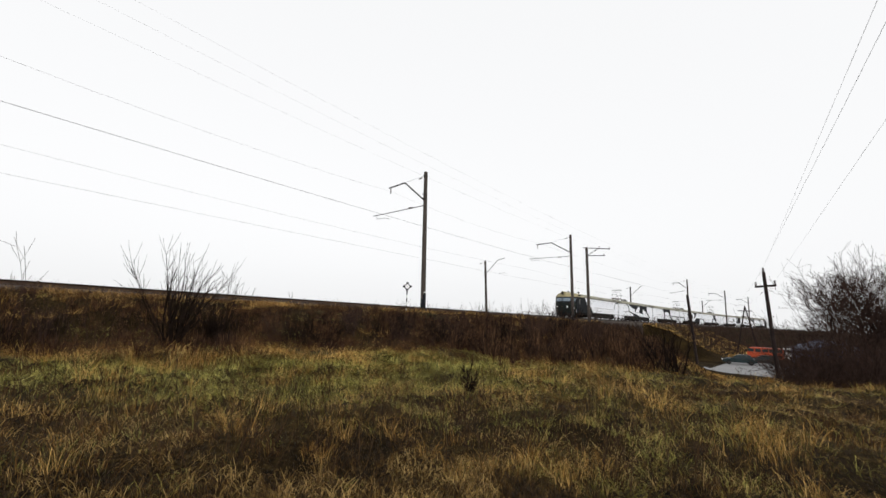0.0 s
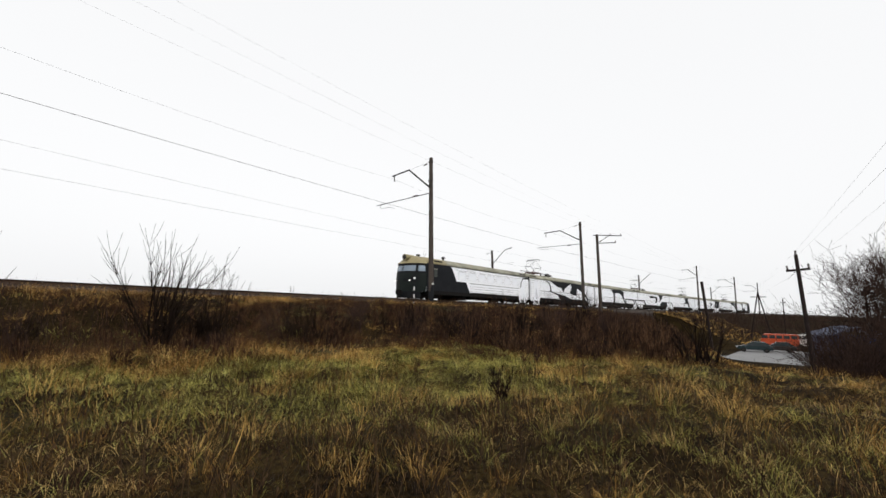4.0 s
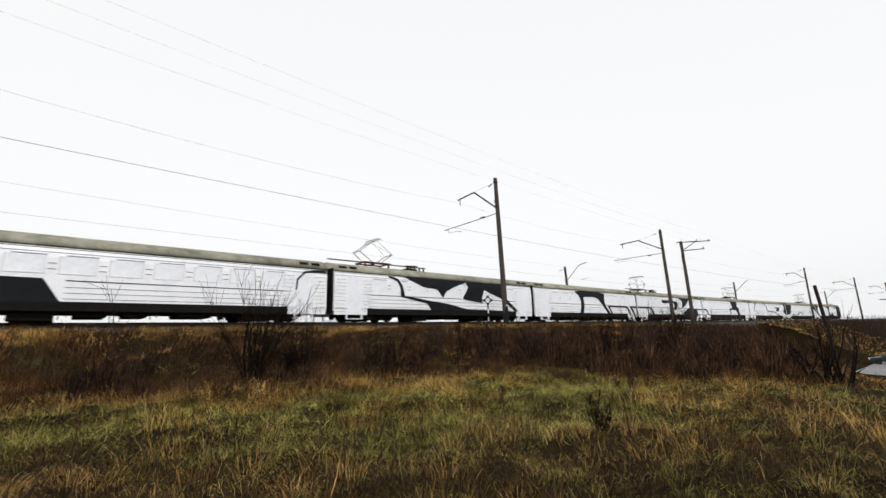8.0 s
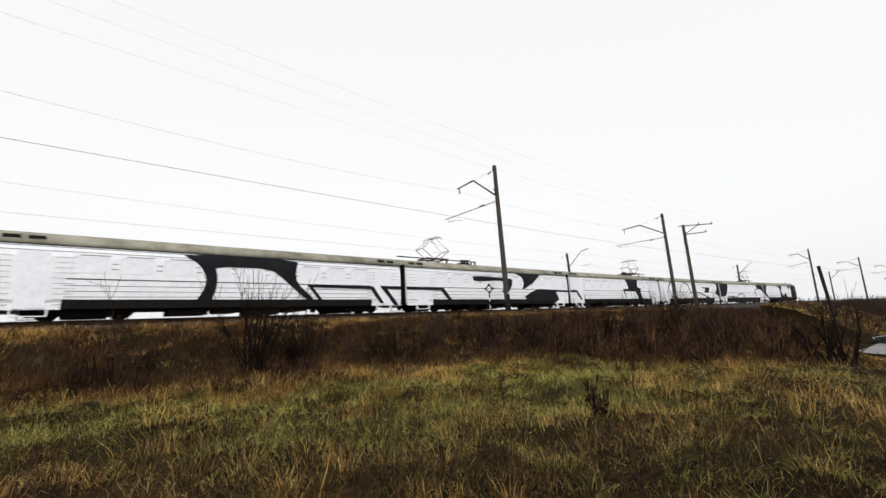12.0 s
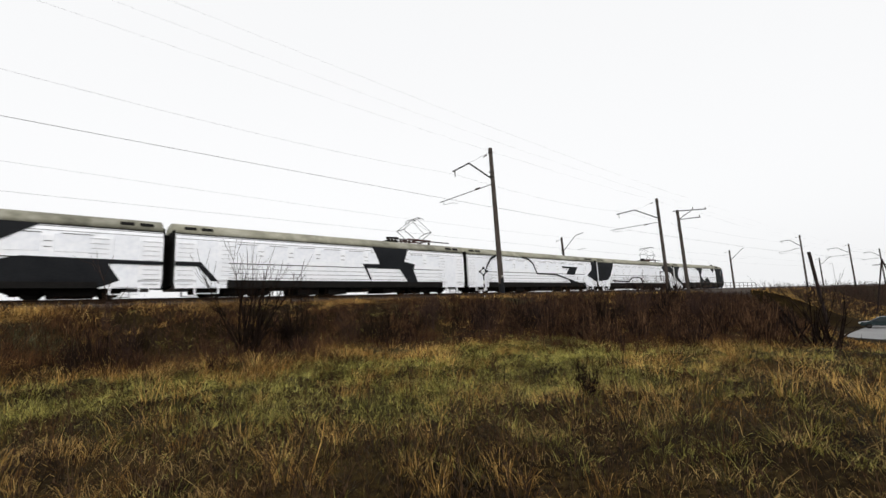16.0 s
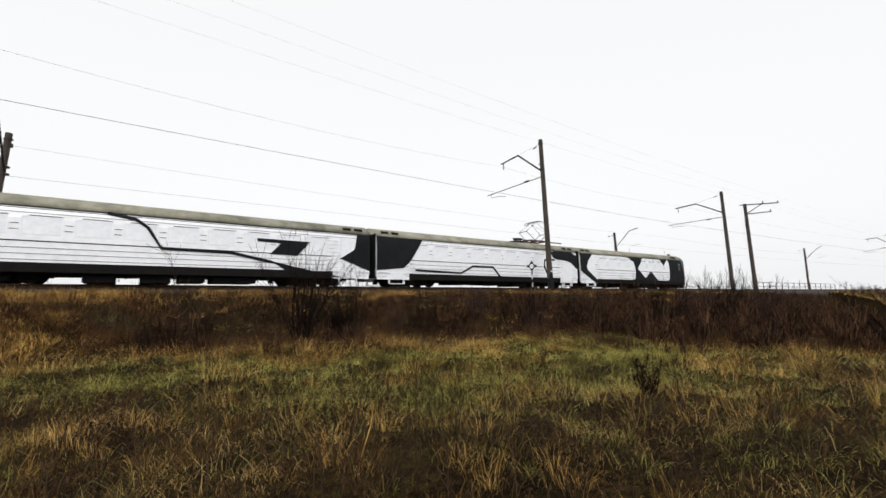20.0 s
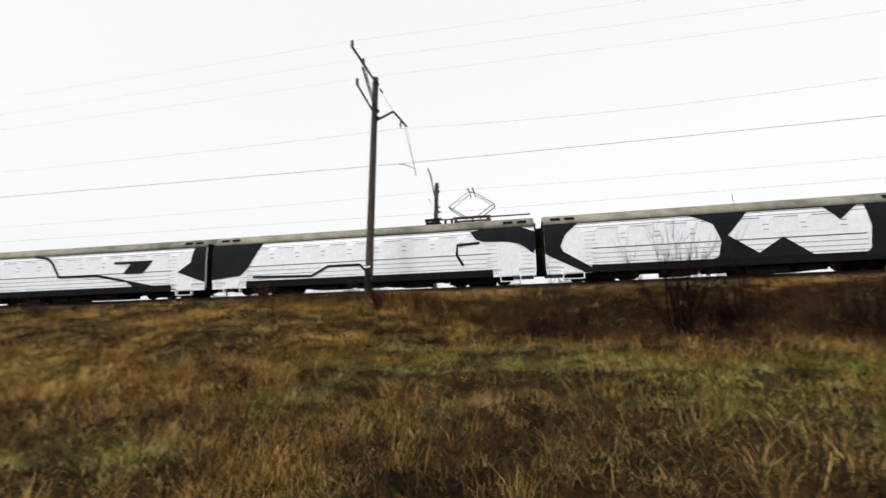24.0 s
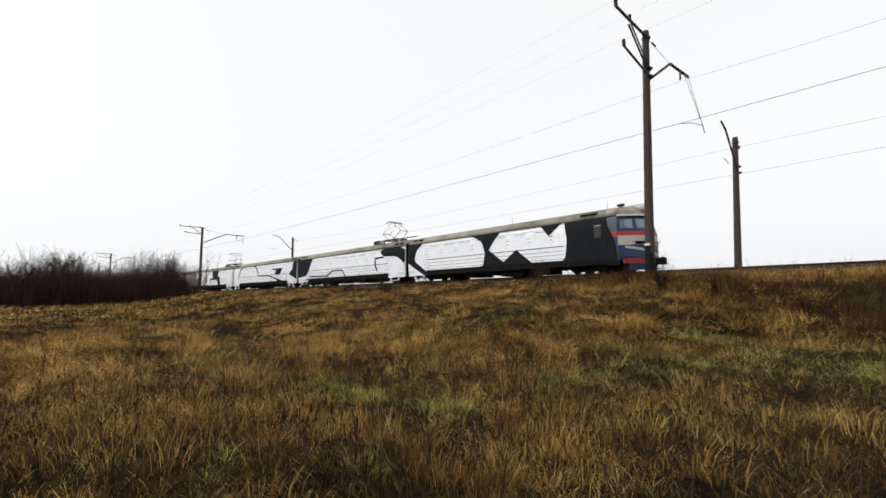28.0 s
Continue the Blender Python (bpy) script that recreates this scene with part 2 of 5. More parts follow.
def ease(a, b, v):
    t = np.clip((np.asarray(v, float) - a) / (b - a), 0, 1)
    return t * t * (3 - 2 * t)


def waves(x, y, f, seed):
    """A cheap smooth unevenness between -1 and 1."""
    p = seed * 1.7
    return (np.sin(f * x + p + 1.3 * np.sin(f * 0.7 * y + p)) + np.sin(f * 1.31 * y + 2.1 * p + 1.1 * np.sin(f * 0.83 * x))) / 2


def patches(x, y, f, seed):
    """Irregular blotches between about -1 and 1, of the size that waves() has at the same f."""
    x, y = np.asarray(x, float), np.asarray(y, float)
    total = 0.0
    for octave, weight in ((1.0, 0.75), (2.3, 0.45)):
        u, v = 0.32 * f * octave * (x + 0.35 * y) + 31.7 * seed, 0.32 * f * octave * (y - 0.3 * x) - 17.9 * seed
        i, j = np.floor(u), np.floor(v)
        a, b = u - i, v - j
        a, b = a * a * (3 - 2 * a), b * b * (3 - 2 * b)

        def corner(p, q):
            h = np.sin(p * 127.1 + q * 311.7 + seed * 74.7) * 43758.5453
            return 2 * (h - np.floor(h)) - 1
        row0 = corner(i, j) * (1 - a) + corner(i + 1, j) * a
        row1 = corner(i, j + 1) * (1 - a) + corner(i + 1, j + 1) * a
        total = total + weight * 1.25 * (row0 * (1 - b) + row1 * b)
    return total


BRIDGE = (74.0, 92.0)


def line_coords(x, y):
    return XC + RC * np.arctan2(x - XC, y + RC), np.hypot(x - XC, y + RC) - RC


def ground_z(x, y):
    x, y = np.asarray(x, float), np.asarray(y, float)
    s, o = line_coords(x, y)
    low = -2.3 - 0.55 * ease(16, 38, x) - 3.2 * ease(36, 70, x) * ease(-90, -60, y) + 0.8 * ease(-14, -45, x)
    low = low + 0.30 * ease(-16, -9, o) * ease(24, 16, x)
    low = low - 1.6 * ease(24, 35, x) * ease(-19.5, -22, y) * ease(70, 50, x)
    foot = -8.5 - 5.0 * ease(13, 22, x) - 4.5 * ease(23, 31, x) - 9.5 * ease(9, -6, x)
    lin = np.clip((o - foot) / (-2.4 - foot), 0, 1)
    bank = low + (-0.12 - low) * (0.5 * lin + 0.5 * ease(0, 1, lin))
    far = -0.12 - 2.7 * ease(10.6, 18, o)
    z = np.where(o < 4, bank, far)
    gap = ease(BRIDGE[0] - 1.5, BRIDGE[0] + 1.5, s) * ease(BRIDGE[1] + 1.5, BRIDGE[1] - 1.5, s) * ease(-40, -25, o) * ease(60, 30, o)
    z = z + (np.minimum(z, -6.05) - z) * gap
    rough = ease(-2.6, -5, o) * (1 - gap) * (1 - ease(66, 74, x) * (o < -16))
    z = z + rough * (0.12 * waves(x, y, 0.55, 1) + 0.09 * waves(x, y, 1.7, 2) + 0.05 * waves(x, y, 4.1, 3))
    return z + 0.30 * rough * np.exp(-((x - 21) / 5) ** 2 - ((y + 14) / 2.0) ** 2)


def array_mesh(name, verts, faces, mat, smooth=False):
    """A mesh from numpy arrays of vertices and equal-sized faces."""
    me = bpy.data.meshes.new(name)
    n, k = faces.shape
    me.vertices.add(len(verts))
    me.vertices.foreach_set("co", np.asarray(verts, np.float32).ravel())
    me.loops.add(n * k)
    me.loops.foreach_set("vertex_index", faces.astype(np.int32).ravel())
    me.polygons.add(n)
    me.polygons.foreach_set("loop_start", np.arange(0, n * k, k, dtype=np.int32))
    me.polygons.foreach_set("loop_total", np.full(n, k, dtype=np.int32))
    if smooth:
        me.polygons.foreach_set("use_smooth", np.ones(n, dtype=bool))
    me.update(calc_edges=True)
    me.materials.append(mat)
    return me


def build_ground():
    def axis(lo, hi, mid, fine, near):
        up, down = [mid], [mid]
        for run, sign, end in ((up, 1, hi), (down, -1, lo)):
            step = fine
            while sign * (end - run[-1]) > 0:
                step *= 1.0 if abs(run[-1] - mid) < near else 1.16
                run.append(run[-1] + sign * step)
        return np.array(down[:0:-1] + up)
    xs, ys = axis(-2400, 2400, 20, 0.6, 60), axis(-2400, 2400, -12, 0.5, 24)
    gx, gy = np.meshgrid(xs, ys)
    verts = np.stack([gx.ravel(), gy.ravel(), ground_z(gx, gy).ravel()], 1)
    w = len(xs)
    j, i = np.meshgrid(np.arange(len(ys) - 1), np.arange(w - 1), indexing="ij")
    a = (j * w + i).ravel()
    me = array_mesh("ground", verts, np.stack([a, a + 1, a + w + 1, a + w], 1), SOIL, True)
    tagged(new("ground", me), "rough field and embankment of autumn soil, near black for the shade between grass", "ground", kind="structure")


build_ground()


# ---- railway: ballast, sleepers, rails ----
def sweep(name, profile, s0, s1, step, mat, parent=None, closed=True):
    """Sweeps an (o, z) profile along the line."""
    ss = np.arange(s0, s1 + step / 2, step)
    n = len(profile)
    verts = np.array([along(s, o, z) for s in ss for o, z in profile])
    a = np.arange(len(ss) - 1)[:, None] * n
    i = np.arange(n if closed else n - 1)[None]
    k = (i + 1) % n
    faces = np.stack([a + i, a + k, a + n + k, a + n + i], -1).reshape(-1, 4)
    ob = new(name, array_mesh(name, verts, faces, mat))
    ob.parent = parent
    return ob


track_bed = sweep("ballast_bed", [(-2.3, -0.3), (-1.5, 0.02), (-0.55, 0.1), (6.2, 0.1), (8.2, 0.0), (9.2, -0.3), (3.5, -1.0)], -320, 330, 2.0, BALLAST)
tagged(track_bed, "grey-brown ballast bed under two railway tracks", "ballast", kind="structure")
for axis_o in (1.74, 5.84):
    railway = tagged(new("railway_track"), "rusty steel rails on sleepers in ballast", "railway track", "railway tracks")
    for side in (-0.79, 0.79):
        c, z = axis_o + side, RAIL_Z
        rail = sweep("rail", [(c - 0.07, z - 0.18), (c - 0.07, z - 0.165), (c - 0.012, z - 0.14), (c - 0.012, z - 0.045), (c - 0.036, z - 0.035), (c - 0.036, z),
                              (c + 0.036, z), (c + 0.036, z - 0.035), (c + 0.012, z - 0.045), (c + 0.012, z - 0.14), (c + 0.07, z - 0.165), (c + 0.07, z - 0.18)], -320, 330, 2.0, RAIL, railway)
    bm = bmesh.new()
    box(bm, -0.12, 0.12, -1.35, 1.35, -0.15, 0.0, 0.015)
    sleeper = mesh_of(bm, "sleeper", CONCRETE)
    if axis_o < 3:
        for i in range(150):
            ob = new("sleeper", sleeper)
            ob.parent = railway
            ob.matrix_world = at_line(-28 + i * 0.56, axis_o, RAIL_Z - 0.18)

# ---- bridge over the road ----
bridge = empty("railway_bridge", Matrix(), "concrete railway bridge with a light steel railing", "bridge")
sweep("deck", [(-2.6, -0.9), (-2.6, 0.0), (9.4, 0.0), (9.4, -0.9)], BRIDGE[0] - 1, BRIDGE[1] + 1, 1.0, CONCRETE, bridge)
for s in (BRIDGE[0] - 0.6, BRIDGE[1] + 0.6):
    bm = bmesh.new()
    box(bm, -0.8, 0.8, -6.2, 6.2, -6.4, -0.9, 0.05)
    ob = part("abutment", bm, CONCRETE, bridge)
    ob.matrix_world = at_line(s, 3.4)
for o in (-2.45, 9.2):
    for zz in (0.55, 1.05):
        sweep("rail_bar", [(o - 0.025, zz), (o + 0.025, zz), (o + 0.025, zz + 0.05), (o - 0.025, zz + 0.05)], BRIDGE[0] - 4.5, BRIDGE[1] + 4.5, 1.0, CONCRETE, bridge)
    for i in range(15):
        bm = bmesh.new()
        box(bm, -0.03, 0.03, -0.03, 0.03, -0.6, 1.08)
        ob = part("railing_post", bm, CONCRETE, bridge)
        ob.matrix_world = at_line(BRIDGE[0] - 4.5 + i * 1.93, o)

# ---- train ----
CAR = 20.1
SIDE = [(1.66, 1.02), (1.74, 1.2), (1.745, 2.2), (1.74, 3.0), (1.71, 3.25), (1.66, 3.5)]
TOP = [(1.66, 3.5), (1.55, 3.72), (1.32, 3.93), (0.95, 4.1), (0.5, 4.19), (0.0, 4.22)]


def side_y(z):
    return float(np.interp(z, [p[1] for p in SIDE], [p[0] for p in SIDE]))


def mirrored(half):
    return half + [(-y, z) for y, z in half[::-1] if y > 0]


def plate(points, depth=0.048):
    """A shape of (x, z) corners laid on the field-facing side wall, bent to its curve."""
    bm = bmesh.new()
    bm.faces.new([bm.verts.new((x, 0, z)) for x, z in points])
    for zc in (1.2, 2.2, 3.0, 3.25):
        bmesh.ops.bisect_plane(bm, geom=bm.verts[:] + bm.edges[:] + bm.faces[:], plane_co=(0, 0, zc), plane_no=(0, 0, 1))
    bmesh.ops.triangulate(bm, faces=bm.faces[:])
    for v in bm.verts:
        v.co.y = -side_y(v.co.z) - 0.001 if v.co.z >= 1.02 else -1.70
    out = bmesh.ops.extrude_face_region(bm, geom=bm.faces[:])["geom"]
    for v in out:
        if isinstance(v, bmesh.types.BMVert):
            v.co.y -= depth
    bmesh.ops.recalc_face_normals(bm, faces=bm.faces[:])
    return bm


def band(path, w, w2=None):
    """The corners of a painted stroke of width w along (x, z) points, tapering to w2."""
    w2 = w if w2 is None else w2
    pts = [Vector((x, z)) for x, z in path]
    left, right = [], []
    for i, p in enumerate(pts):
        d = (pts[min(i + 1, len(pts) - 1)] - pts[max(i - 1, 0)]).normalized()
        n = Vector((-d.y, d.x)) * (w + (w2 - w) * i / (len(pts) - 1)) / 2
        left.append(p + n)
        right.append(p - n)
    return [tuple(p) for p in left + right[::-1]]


def rounded(points, times=2):
    """Cuts the corners of a closed shape, for sprayed curves."""
    for _ in range(times):
        out = []
        for a, b in zip(points, points[1:] + points[:1]):
            out += [(a[0] * 0.8 + b[0] * 0.2, a[1] * 0.8 + b[1] * 0.2), (a[0] * 0.2 + b[0] * 0.8, a[1] * 0.2 + b[1] * 0.8)]
        points = out
    return points


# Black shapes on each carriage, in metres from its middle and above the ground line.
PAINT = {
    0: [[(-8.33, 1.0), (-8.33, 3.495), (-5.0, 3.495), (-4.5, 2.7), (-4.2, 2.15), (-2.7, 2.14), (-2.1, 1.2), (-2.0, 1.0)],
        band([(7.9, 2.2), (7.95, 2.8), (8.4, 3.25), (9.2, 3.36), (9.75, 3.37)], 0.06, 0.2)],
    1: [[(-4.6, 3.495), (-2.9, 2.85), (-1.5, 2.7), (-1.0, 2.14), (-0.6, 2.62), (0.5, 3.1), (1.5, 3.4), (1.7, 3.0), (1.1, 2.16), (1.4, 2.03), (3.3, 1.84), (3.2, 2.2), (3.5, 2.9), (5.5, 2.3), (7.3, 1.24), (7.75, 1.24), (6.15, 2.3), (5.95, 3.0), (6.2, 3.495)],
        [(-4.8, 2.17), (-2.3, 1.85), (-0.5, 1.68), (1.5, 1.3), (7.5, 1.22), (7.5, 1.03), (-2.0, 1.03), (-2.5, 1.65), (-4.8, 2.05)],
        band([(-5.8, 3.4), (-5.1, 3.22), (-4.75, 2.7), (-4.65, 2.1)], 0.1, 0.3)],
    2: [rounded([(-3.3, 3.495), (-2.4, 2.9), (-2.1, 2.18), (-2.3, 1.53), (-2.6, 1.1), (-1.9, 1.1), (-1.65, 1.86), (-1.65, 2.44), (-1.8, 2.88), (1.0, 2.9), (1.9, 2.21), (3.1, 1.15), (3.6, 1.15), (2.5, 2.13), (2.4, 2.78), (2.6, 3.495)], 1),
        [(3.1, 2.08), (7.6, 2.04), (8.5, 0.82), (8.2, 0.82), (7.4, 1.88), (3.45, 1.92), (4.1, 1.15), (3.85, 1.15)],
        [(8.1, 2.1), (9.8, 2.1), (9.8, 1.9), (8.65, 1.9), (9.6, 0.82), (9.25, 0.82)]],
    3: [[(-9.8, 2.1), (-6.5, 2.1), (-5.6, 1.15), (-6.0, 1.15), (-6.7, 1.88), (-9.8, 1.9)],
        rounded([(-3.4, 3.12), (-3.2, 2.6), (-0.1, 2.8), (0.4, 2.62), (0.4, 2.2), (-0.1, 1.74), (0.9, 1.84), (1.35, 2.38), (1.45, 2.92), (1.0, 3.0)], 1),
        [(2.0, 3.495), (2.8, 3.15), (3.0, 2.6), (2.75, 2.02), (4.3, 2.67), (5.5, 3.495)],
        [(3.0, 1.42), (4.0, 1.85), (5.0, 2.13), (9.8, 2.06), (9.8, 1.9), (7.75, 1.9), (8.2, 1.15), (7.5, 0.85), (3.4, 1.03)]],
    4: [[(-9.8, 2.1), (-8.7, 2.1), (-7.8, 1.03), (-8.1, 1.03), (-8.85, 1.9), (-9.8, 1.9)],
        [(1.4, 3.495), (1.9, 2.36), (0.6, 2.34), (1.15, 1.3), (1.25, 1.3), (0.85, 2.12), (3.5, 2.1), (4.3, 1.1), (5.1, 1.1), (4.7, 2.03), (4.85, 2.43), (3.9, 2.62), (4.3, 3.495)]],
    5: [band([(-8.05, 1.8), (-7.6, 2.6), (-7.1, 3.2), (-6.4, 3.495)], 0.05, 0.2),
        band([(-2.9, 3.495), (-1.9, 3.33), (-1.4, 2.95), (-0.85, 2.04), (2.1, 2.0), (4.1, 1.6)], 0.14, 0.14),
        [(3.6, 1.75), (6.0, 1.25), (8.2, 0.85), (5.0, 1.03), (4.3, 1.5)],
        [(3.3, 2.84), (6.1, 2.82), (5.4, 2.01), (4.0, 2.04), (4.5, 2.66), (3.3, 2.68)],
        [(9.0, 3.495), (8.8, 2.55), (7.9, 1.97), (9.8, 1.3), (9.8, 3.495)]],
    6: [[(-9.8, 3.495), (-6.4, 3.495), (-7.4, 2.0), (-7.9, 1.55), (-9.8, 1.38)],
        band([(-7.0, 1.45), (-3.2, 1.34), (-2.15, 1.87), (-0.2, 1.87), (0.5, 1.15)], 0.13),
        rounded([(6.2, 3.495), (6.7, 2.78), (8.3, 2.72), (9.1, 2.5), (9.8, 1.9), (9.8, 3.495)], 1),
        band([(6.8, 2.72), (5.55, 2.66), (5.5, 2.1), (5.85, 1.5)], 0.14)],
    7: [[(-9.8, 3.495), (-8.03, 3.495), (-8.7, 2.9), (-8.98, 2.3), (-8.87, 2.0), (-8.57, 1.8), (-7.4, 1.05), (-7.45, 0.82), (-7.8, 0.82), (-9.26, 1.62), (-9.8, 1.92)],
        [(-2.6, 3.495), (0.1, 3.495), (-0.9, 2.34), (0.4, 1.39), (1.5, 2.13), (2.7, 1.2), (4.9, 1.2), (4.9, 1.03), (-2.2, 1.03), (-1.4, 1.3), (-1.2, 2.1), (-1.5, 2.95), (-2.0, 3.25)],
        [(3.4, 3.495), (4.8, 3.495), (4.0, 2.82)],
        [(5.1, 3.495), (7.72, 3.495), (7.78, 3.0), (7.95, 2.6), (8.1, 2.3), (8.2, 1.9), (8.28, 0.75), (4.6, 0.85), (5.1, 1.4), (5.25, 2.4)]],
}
MOTOR = {1: -6.0, 3: -5.9, 4: 6.3, 6: 6.3}
SHARED = {}


def shared(name, make, mat, parent, m=None, label=""):
    """A part whose mesh is shared by all that look alike."""
    if name not in SHARED:
        SHARED[name] = mesh_of(make(bmesh.new()), name.split(":")[0], mat)
    ob = new(name.split(":")[0], SHARED[name])
    ob.parent = parent
    if m is not None:
        ob.matrix_basis = m
    return tagged(ob, label) if label else ob


def nose_point(u, z, out, lo=0.0):
    lean = 0.30 * max(0, z - 2.45) + 0.25 * max(0, 1.0 - z) + max(0, z - 3.5) * 0.6
    y = (side_y(max(z, 1.02)) if z <= 3.5 else float(np.interp(z, [p[1] for p in TOP], [p[0] for p in TOP]))) + lo
    return (out * (8.3 + (1.4 + lo - lean) * (1 - abs(u) ** 2.6)), y * u, z)


def nose(z0, z1, out, lo=0.0, u0=-1.0, u1=1.0, tilt=0.0):
    """A band of the rounded cab front between two heights, over a stretch of its width."""
    bm = bmesh.new()
    a0, a1 = math.degrees(math.asin(u0)), math.degrees(math.asin(u1))
    n = max(3, int((a1 - a0) / 8))
    us = [math.sin(math.radians(a0 + (a1 - a0) * i / n)) for i in range(n + 1)]
    rows = []
    for i in range(4):
        rows.append([bm.verts.new(nose_point(u, z0 + (z1 - z0) * i / 3 - tilt * abs(u - u0), out, lo)) for u in us])
    for a, b in zip(rows, rows[1:]):
        for i in range(len(us) - 1):
            bm.faces.new((a[i], a[i + 1], b[i + 1], b[i]))
    bmesh.ops.recalc_face_normals(bm, faces=bm.faces[:])
    for f in bm.faces:
        if f.normal.x * out < 0:
            f.normal_flip()
    return bm


def cab(car, out, dark):
    bands = [(0.45, 0.82, BLUE), (0.82, 1.1, RED), (1.1, 1.84, BLUE), (1.84, 2.36, CREAM), (2.36, 2.6, RED), (2.6, 3.5, BLUE)]
    if dark:
        bands = [(0.45, 1.0, BLACK), (1.0, 3.5, GREEN)]
    for z0, z1, mat in bands:
        side = 1.0 if z0 > 0.9 else 0.95 if z0 > 0.7 else 0.86
        part("cab_front", nose(z0, z1, out, 0.0, -side, side), mat, car, smooth=True)
    part("cab_roof", nose(3.5, 4.2, out), OCHRE if dark else ROOF, car, smooth=True)
    shell = [(y * 1.006, z + 0.012) for y, z in TOP]
    lo, hi = sorted((out * 8.28, out * (5.4 if dark else 7.6)))
    part("cab_roof_sheet", loft(bmesh.new(), mirrored(shell), [lo, hi]), OCHRE if dark else ROOF, car, "dirty ochre sheet over the cab" if dark else "", True)
    part("roof_brow", nose(3.46, 3.58, out, 0.09), OCHRE if dark else CREAM, car, smooth=True)
    # black strip painted in as the shadow under the brow
    part("brow_shadow", nose(3.38, 3.455, out, 0.06, -0.95, 0.95), BLACK, car, "black strip for the shadow below the roof brow", True)
    seal = part("windscreen_seal", nose(2.64, 3.40, out, 0.008, -0.985, 0.985), BLACK if dark else BLUE, car, "windscreen surround", True)
    for u0, u1 in ((-0.95, -0.74), (-0.66, -0.04), (0.04, 0.66), (0.74, 0.95)):
        part("windscreen", nose(2.77, 3.27, out, 0.016, u0, u1), SCREEN, seal, "windscreen pane with the sky's reflection put into its bluish colour", True)
    bm = bmesh.new()
    tube(bm, (out * 8.3, 0, 4.1), (out * 9.40, 0, 4.03), 0.20, 0.28, 16)
    lamp = part("headlight_drum", bm, OCHRE if dark else CREAM, car)
    bm = bmesh.new()
    tube(bm, (out * 9.39, 0, 4.03), (out * 9.42, 0, 4.03), 0.21, 0.21, 16)
    part("lens", bm, STEEL, lamp)
    for side in (-1, 1):
        u0, u1 = sorted((side * 0.14, side * 0.74))
        part("lamp_recess", nose(1.86, 2.03, out, 0.012, u0, u1), BLACK, car, "dark recess for the marker lights")
        part("recess_hood", nose(2.03, 2.09, out, 0.10, u0, u1), BLACK if dark else CREAM, car, "" if dark else "cream hood over the light recess")
        if not dark:
            u0, u1 = sorted((side * 0.02, side * 0.13))
            part("red_patch", nose(1.88, 2.06, out, 0.012, u0, u1), RED, car)
            for z0, z1, tone, tilt in ((1.66, 1.80, CREAM, 0.5), (1.40, 1.45, SLATE, 0.3), (1.22, 1.26, SLATE, 0.12)):
                if side < 0:
                    part("pale_stripe", nose(z0, z1, out, 0.012, -0.9, 0.0, tilt), tone, car, "pale diagonal stripe on blue")
                else:
                    part("pale_stripe", nose(z0 - tilt * 0.9, z1 - tilt * 0.9, out, 0.012, 0.0, 0.9, -tilt), tone, car, "pale diagonal stripe on blue")
    for y in (-0.85, -0.62, 0.62, 0.85):
        bm = bmesh.new()
        tube(bm, (out * 9.25, y, 1.945), (out * 9.53, y, 1.945), 0.085, 0.08, 12)
        light = part("marker_light", bm, STEEL, car)
        bm = bmesh.new()
        tube(bm, (out * 9.53, y, 1.945), (out * 9.55, y, 1.945), 0.05, 0.05, 12)
        part("lens", bm, LAMP if dark else GLASS, light)
    bm = bmesh.new()
    box(bm, min(out * 9.2, out * 10.0), max(out * 9.2, out * 10.0), -0.16, 0.16, 0.75, 1.1, 0.04)
    box(bm, min(out * 9.9, out * 10.15), max(out * 9.9, out * 10.15), -0.25, 0.25, 0.72, 1.14, 0.05)
    part("coupler", bm, UNDER, car)
    for side in (-1, 1):
        bm = bmesh.new()
        box(bm, -0.21, 0.21, -0.01, 0.01, 2.36, 3.04, 0.02)
        pane = part("cab_side_window", bm, SMOKE, car)
        pane.matrix_basis = pose(out * 7.2, side * 1.79, 0)
        bm = bmesh.new()
        box(bm, -0.21, 0.21, -0.02, 0.02, 3.04, 3.08)
        part("window_ledge", bm, CREAM, pane)
        bm = bmesh.new()
        tube(bm, (out * 7.72, side * 1.80, 1.1), (out * 7.72, side * 1.80, 2.6), 0.016, 0.016, 6)
        part("grab_rail", bm, BLACK if dark else GREEN, car)
    bm = bmesh.new()
    tube(bm, (out * 8.0, -0.3, 4.1), (out * 8.0, -0.3, 4.32), 0.13, 0.1, 10)
    box(bm, out * 8.0 - 0.2, out * 8.0 + 0.2, -0.42, -0.18, 4.28, 4.4, 0.03)
    part("horn", bm, STEEL, car)
    if dark:
        bm = bmesh.new()
        tube(bm, (out * 4.7, -0.5, 4.15), (out * 4.7, -0.5, 4.34), 0.10, 0.10, 10)
        tube(bm, (out * 4.7, -0.5, 4.34), (out * 4.7, -0.5, 4.50), 0.19, 0.17, 12)
        part("roof_ventilator", bm, STEEL, car)
    for x in ((7.2, 7.0) if dark else (7.2,)):
        bm = bmesh.new()
        tube(bm, (out * x, -0.3, 4.15), (out * x, -0.3, 4.85), 0.012, 0.008, 6)
        part("antenna", bm, STEEL, car)


